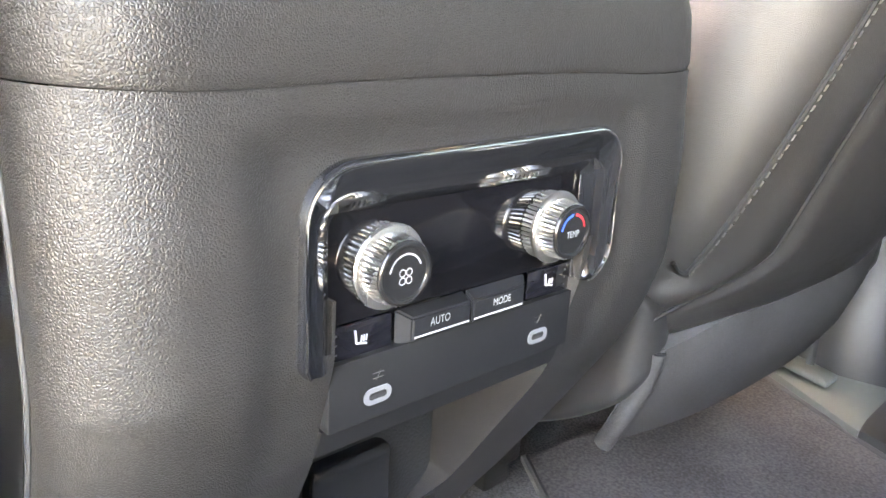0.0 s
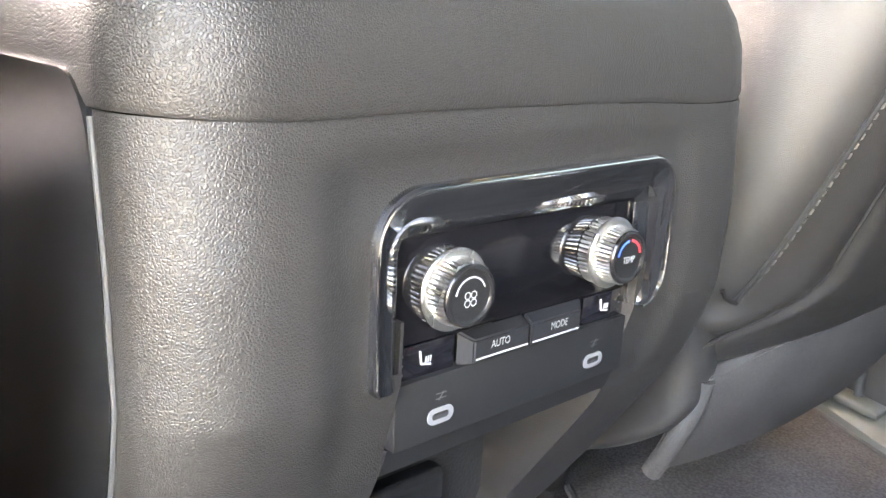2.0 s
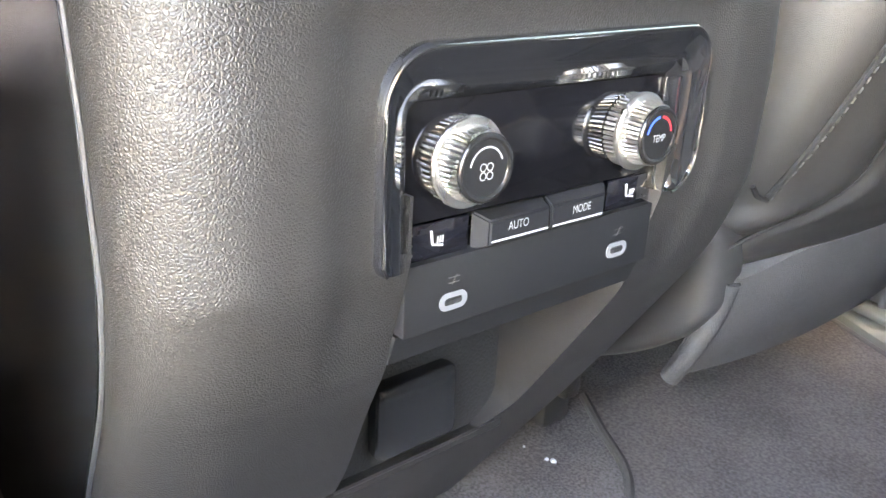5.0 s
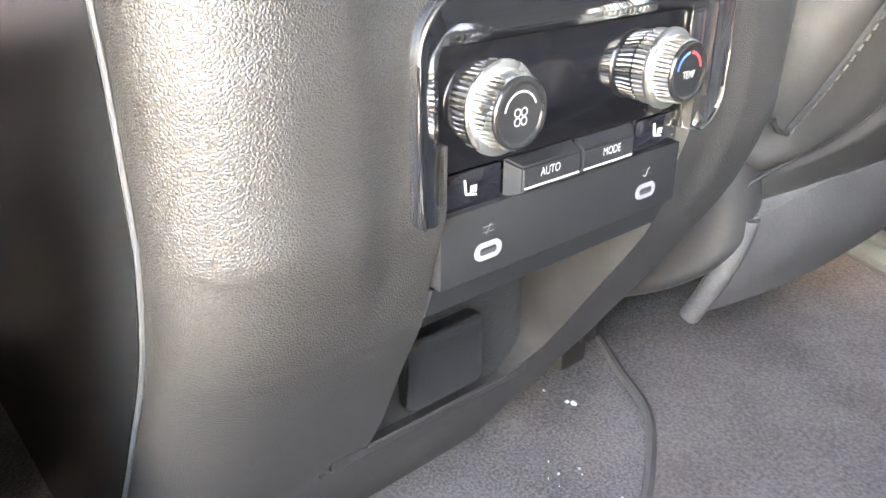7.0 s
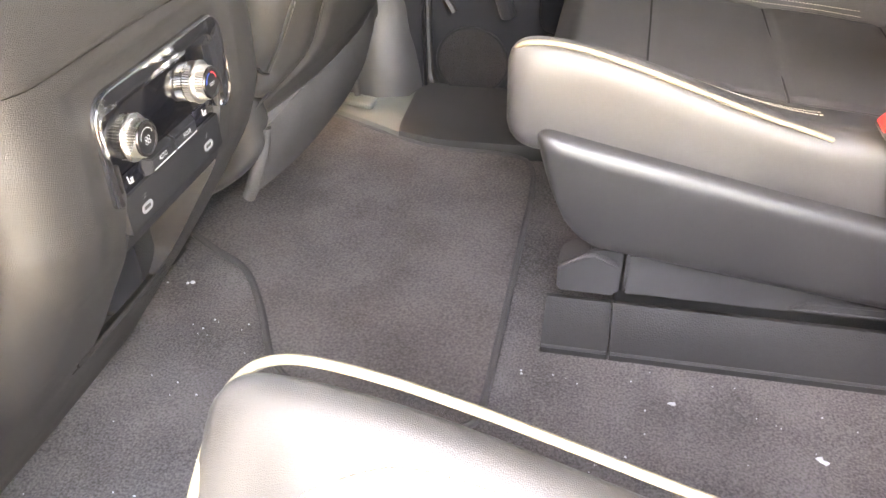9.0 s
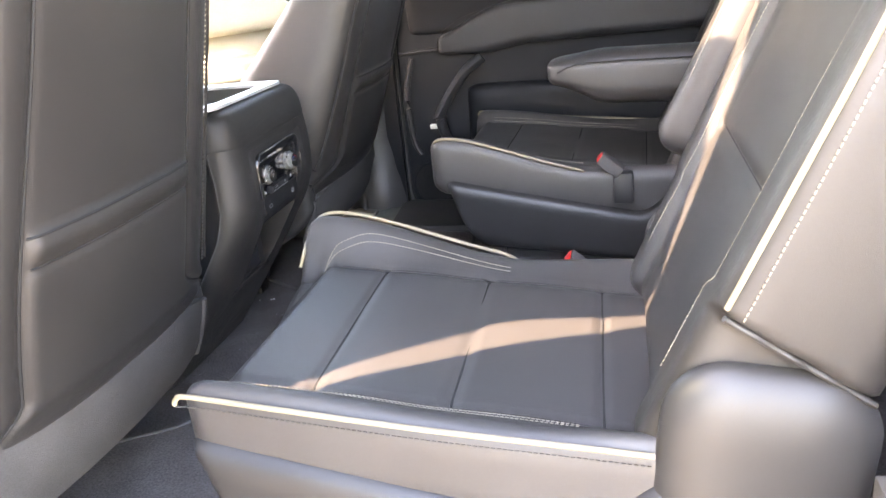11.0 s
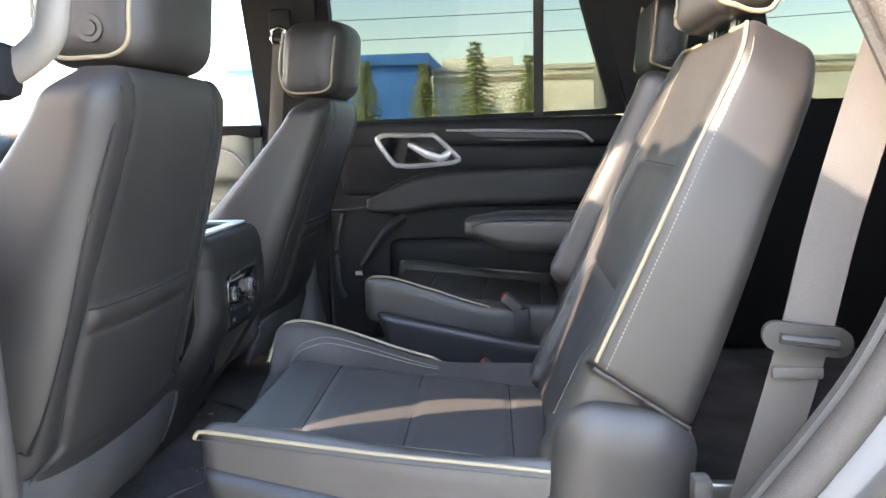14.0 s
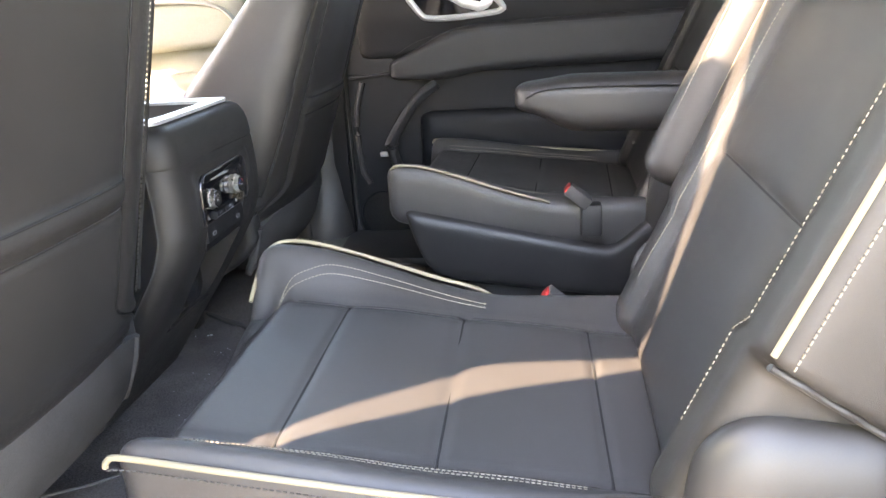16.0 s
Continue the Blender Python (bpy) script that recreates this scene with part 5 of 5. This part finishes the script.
st = thing("door_striker", "zinc door striker bolted to the painted pillar", "striker")
sx, sy, sz = 1.030, -0.962, 0.463
bm = plate([(sx + x, sy, sz + z) for x, z in rrect(0.036, 0.07, 0.017)], (0, -0.006, 0), bevel=0.001)
bm.transform(Matrix.Translation((sx, sy, sz)) @ pose(0, 0, 0, 0, -12, 18) @ Matrix.Translation((-sx, -sy, -sz)))
part("base_plate", bm, STEEL, st)
part("bar", tube([(sx, sy, sz), (sx - 0.002, sy - 0.03, sz), (sx - 0.03, sy - 0.035, sz + 0.004), (sx - 0.046, sy - 0.034, sz + 0.006)], 0.0048, 8), STEEL, st)
for k in (-1, 1):
    part("screw", tube([(sx - 0.003 * k, sy - 0.004, sz + 0.021 * k), (sx - 0.003 * k, sy - 0.012, sz + 0.021 * k)], 0.0085, 6, up=(1, 0, 0)), STEEL, st)

# belt beside the left chair
lb = thing("seat_belt", "grey woven belt with a sliding tongue", "seat belt")
mid = smoothline([(1.075, -0.80, 0.98), (1.032, -0.815, 0.842), (0.977, -0.82, 0.638), (0.948, -0.82, 0.493), (0.907, -0.815, 0.318), (0.87, -0.80, 0.16)])
rings = []
for k, p in enumerate(mid):
    d = (mid[min(k + 1, len(mid) - 1)] - mid[max(k - 1, 0)]).normalized()
    w = d.cross(Vector((0, 1, 0))).normalized()
    tw = w * 0.0265 + Vector((0, -0.004, 0))
    n = Vector((0, 0.0007, 0))
    rings.append([p - tw - n, p + tw - n, p + tw + n, p - tw + n])
part("webbing", loft(rings), BELT, lb)
tongue = [(0.948 + x, -0.828, 0.500 - 0.12 * x + z) for x, z in rrect(0.098, 0.034, 0.0165)]
slot = [(0.948 + x, -0.828, 0.500 - 0.12 * x + z) for x, z in rrect(0.062, 0.010, 0.0045)]
part("tongue", ringwall([Vector(p) for p in tongue], [Vector(p) for p in slot], (0, -0.007, 0)), RUBBER, lb, "dark plastic tongue")
part("tongue_bar", tube([(0.917, -0.838, 0.503), (0.979, -0.838, 0.495)], 0.006, 8), SMOOTH, lb)
part("stop_fold", box((0.914, -0.828, 0.452), (0.970, -0.818, 0.466), 0.003), BELT, lb)
br = thing("belt_bracket", "metal belt bracket low behind the chair", "bracket")
part("arm", box((0.86, -0.78, 0.262), (0.94, -0.765, 0.305), 0.004), STEEL, br)
part("strap", box((0.84, -0.79, 0.275), (0.862, -0.76, 0.312), 0.004), BELT, br)
part("foot", box((0.88, -0.79, -0.01), (0.92, -0.76, 0.27), 0.006), RUBBER, br)

# ---- outside ----
GROUND_Z = -0.62
# Base colour raised above asphalt to bounce warm light into the cabin.
tagged(part("ground", box((-400, -400, GROUND_Z - 0.2), (400, 400, GROUND_Z)), material("dusty asphalt paled for bounce light", (0.30, 0.275, 0.235), 0.9, grain=0.5, scale=90, vary=0.25)), "dusty asphalt yard, paled to bounce light into the car", "ground", kind="structure")
verge = tagged(part("verge", box((-60, 12, GROUND_Z - 0.05), (60, 40, GROUND_Z + 0.06)), material("dry grass", (0.16, 0.19, 0.06), 0.95, grain=0.8, scale=20, vary=0.4)), "strip of sunlit grass beyond the yard", "grass", kind="structure")

CREAM = material("cream cladding", (0.88, 0.82, 0.66), 0.8, grain=0.2, scale=20, vary=0.08)
BLUEWALL = material("blue cladding", (0.06, 0.24, 0.66), 0.6, grain=0.15, scale=20, vary=0.12)


def hall():
    h = thing("warehouse", "long cream industrial hall with a parapet", "building", (0, 45, GROUND_Z))
    part("wall", box((-3.9, 0, 0), (30, 12, 5.0), 0.05), CREAM, h)
    part("parapet", box((-4.0, -0.15, 5.0), (30.2, 12, 5.3), 0.03), material("cream coping", (0.7, 0.66, 0.55), 0.7, vary=0.08), h)
    part("rooftop_unit", box((-3.6, 3, 5.3), (0.8, 6, 6.1), 0.05), CREAM, h)
    part("eaves_band", box((-3.95, -0.06, 4.4), (30.1, 0.0, 4.7)), material("tan band", (0.45, 0.38, 0.27), 0.8, vary=0.1), h)
    for k in range(5):
        d = part("dock_door", box((-3 + 6.5 * k, -0.08, 0), (0 + 6.5 * k, 0.05, 2.9), 0.02), material("pale dock door", (0.72, 0.70, 0.62), 0.6, vary=0.1), h)
    b = thing("blue_building", "bright blue clad block beside the hall", "building", (-14.2, 42, GROUND_Z))
    part("wall", box((0, 0, 0), (9.7, 8, 5.2), 0.05), BLUEWALL, b)
    part("canopy", box((-1.5, -0.3, 5.2), (10.4, 8.2, 5.85), 0.05), BLUEWALL, b, "blue roof band")


hall()


def spruce(x, y, height, seed):
    r = random.Random(seed)
    t = thing("spruce_tree", "young green spruce beyond the fence", "tree", (x, y, GROUND_Z), group="spruces")
    part("trunk", loft([[Vector((w * math.cos(a), w * math.sin(a), z)) for a in (2 * math.pi * k / 8 for k in range(8))] for z, w in ((0, 0.12), (height * 0.5, 0.07), (height * 0.97, 0.015))]), material("spruce bark", (0.10, 0.07, 0.05), 0.9, grain=0.6, scale=40, vary=0.3), t)
    verts, faces = [], []
    tiers = 24
    for k in range(tiers):
        f = k / (tiers - 1)
        z = height * lerp(0.10, 0.99, f)
        reach = height * 0.36 * (1 - f) ** 1.0 + 0.05
        count = int(lerp(15, 6, f))
        for q in range(count):
            a = 2 * math.pi * (q + r.random() * 0.7) / count
            ln = reach * r.uniform(0.5, 1.25)
            for seg in range(5):
                u0 = seg / 5
                c = Vector((math.cos(a) * ln * u0, math.sin(a) * ln * u0, z - 0.30 * ln * u0 + r.uniform(-0.04, 0.04)))
                for _ in range(2):
                    b = a + r.uniform(-0.9, 0.9)
                    sz = 0.135 * height / 4 * r.uniform(0.6, 1.3)
                    d = Vector((math.cos(b), math.sin(b), r.uniform(-0.5, 0.15))) * sz * 1.5
                    w = d.cross(Vector((r.uniform(-0.3, 0.3), r.uniform(-0.3, 0.3), 1))).normalized() * sz * 0.3
                    n = len(verts)
                    verts.extend([c - w, c + d, c + w, c + d * 0.5 + Vector((0, 0, -sz * 0.35))])
                    faces.extend([(n, n + 1, n + 2), (n, n + 3, n + 1)])
    me = bpy.data.meshes.new("crown")
    me.from_pydata([tuple(v) for v in verts], [], faces)
    me.materials.append(material("spruce needles", (0.42, 0.45, 0.19), 0.8, vary=0.4, scale=30))
    ob = new("crown", me)
    ob.parent = t
    ob["label"] = "crown of drooping needle sprays"


spruce(-2.95, 31, 4.3, 1)
spruce(-0.8, 31, 5.1, 2)
spruce(1.4, 31, 4.5, 3)
spruce(-5.6, 32, 4.6, 4)
spruce(5.6, 33, 4.2, 5)

fence = thing("fence", "grey wire fence with posts along the yard", "fence", (0, 27, GROUND_Z))
for k in range(13):
    part("post", tube([(-15 + 2.6 * k, 0, 0), (-15 + 2.6 * k, 0, 1.9)], 0.035, 8, up=(1, 0, 0)), STEEL, fence)
for z in (0.1, 1.0, 1.85):
    part("rail", tube([(-15, 0, z), (16.2, 0, z)], 0.02, 6), STEEL, fence)
POLE = material("weathered pole", (0.30, 0.29, 0.27), 0.85, grain=0.4, scale=40, vary=0.2)
for x, y, r, h in ((3.55, 24, 0.26, 3.4), (4.05, 25, 0.05, 3.2), (4.6, 25, 0.05, 2.8)):
    p = thing("utility_pole", "grey pole at the edge of the yard", "pole", (x, y, GROUND_Z))
    part("shaft", tube([(0, 0, 0), (0, 0, h)], r, 12, up=(1, 0, 0)), POLE, p)
    part("cap", tube([(0, 0, h), (0, 0, h + 0.06)], r * 0.8, 12, up=(1, 0, 0)), STEEL, p)
line = thing("power_line", "overhead power line on wooden poles", "power line", (0, 40, GROUND_Z))
for x in (-60, 60):
    part("pole", tube([(x, 0, 0), (x, 0, 9.5)], 0.15, 10, up=(1, 0, 0)), POLE, line)
for z in (7.5, 6.45):
    part("cable", tube([(x, 0, z + 0.00075 * (x - 5) ** 2 + 0.02 * x) for x in range(-60, 61, 6)], 0.02, 6), RUBBER, line)
van = thing("parked_van", "yellow parked van beyond the fence", "vehicle", (1.2, 36, GROUND_Z))
part("body", pillow((3.2, 1.7, 1.5), 0.25, (12, 8, 8), lambda p: Vector((p.x, p.y, p.z + 1.15))), material("yellow paint", (0.75, 0.42, 0.04), 0.35, coat=0.5, vary=0.05), van)
part("glazing", pillow((2.6, 1.74, 0.45), 0.1, (8, 4, 4), lambda p: Vector((p.x, p.y, p.z + 1.6))), GLOSS, van)
for x in (-1.0, 1.0):
    part("wheel", tube([(x, -0.88, 0.33), (x, -0.68, 0.33)], 0.33, 20), RUBBER, van)
    part("wheel", tube([(x, 0.68, 0.33), (x, 0.88, 0.33)], 0.33, 20), RUBBER, van)
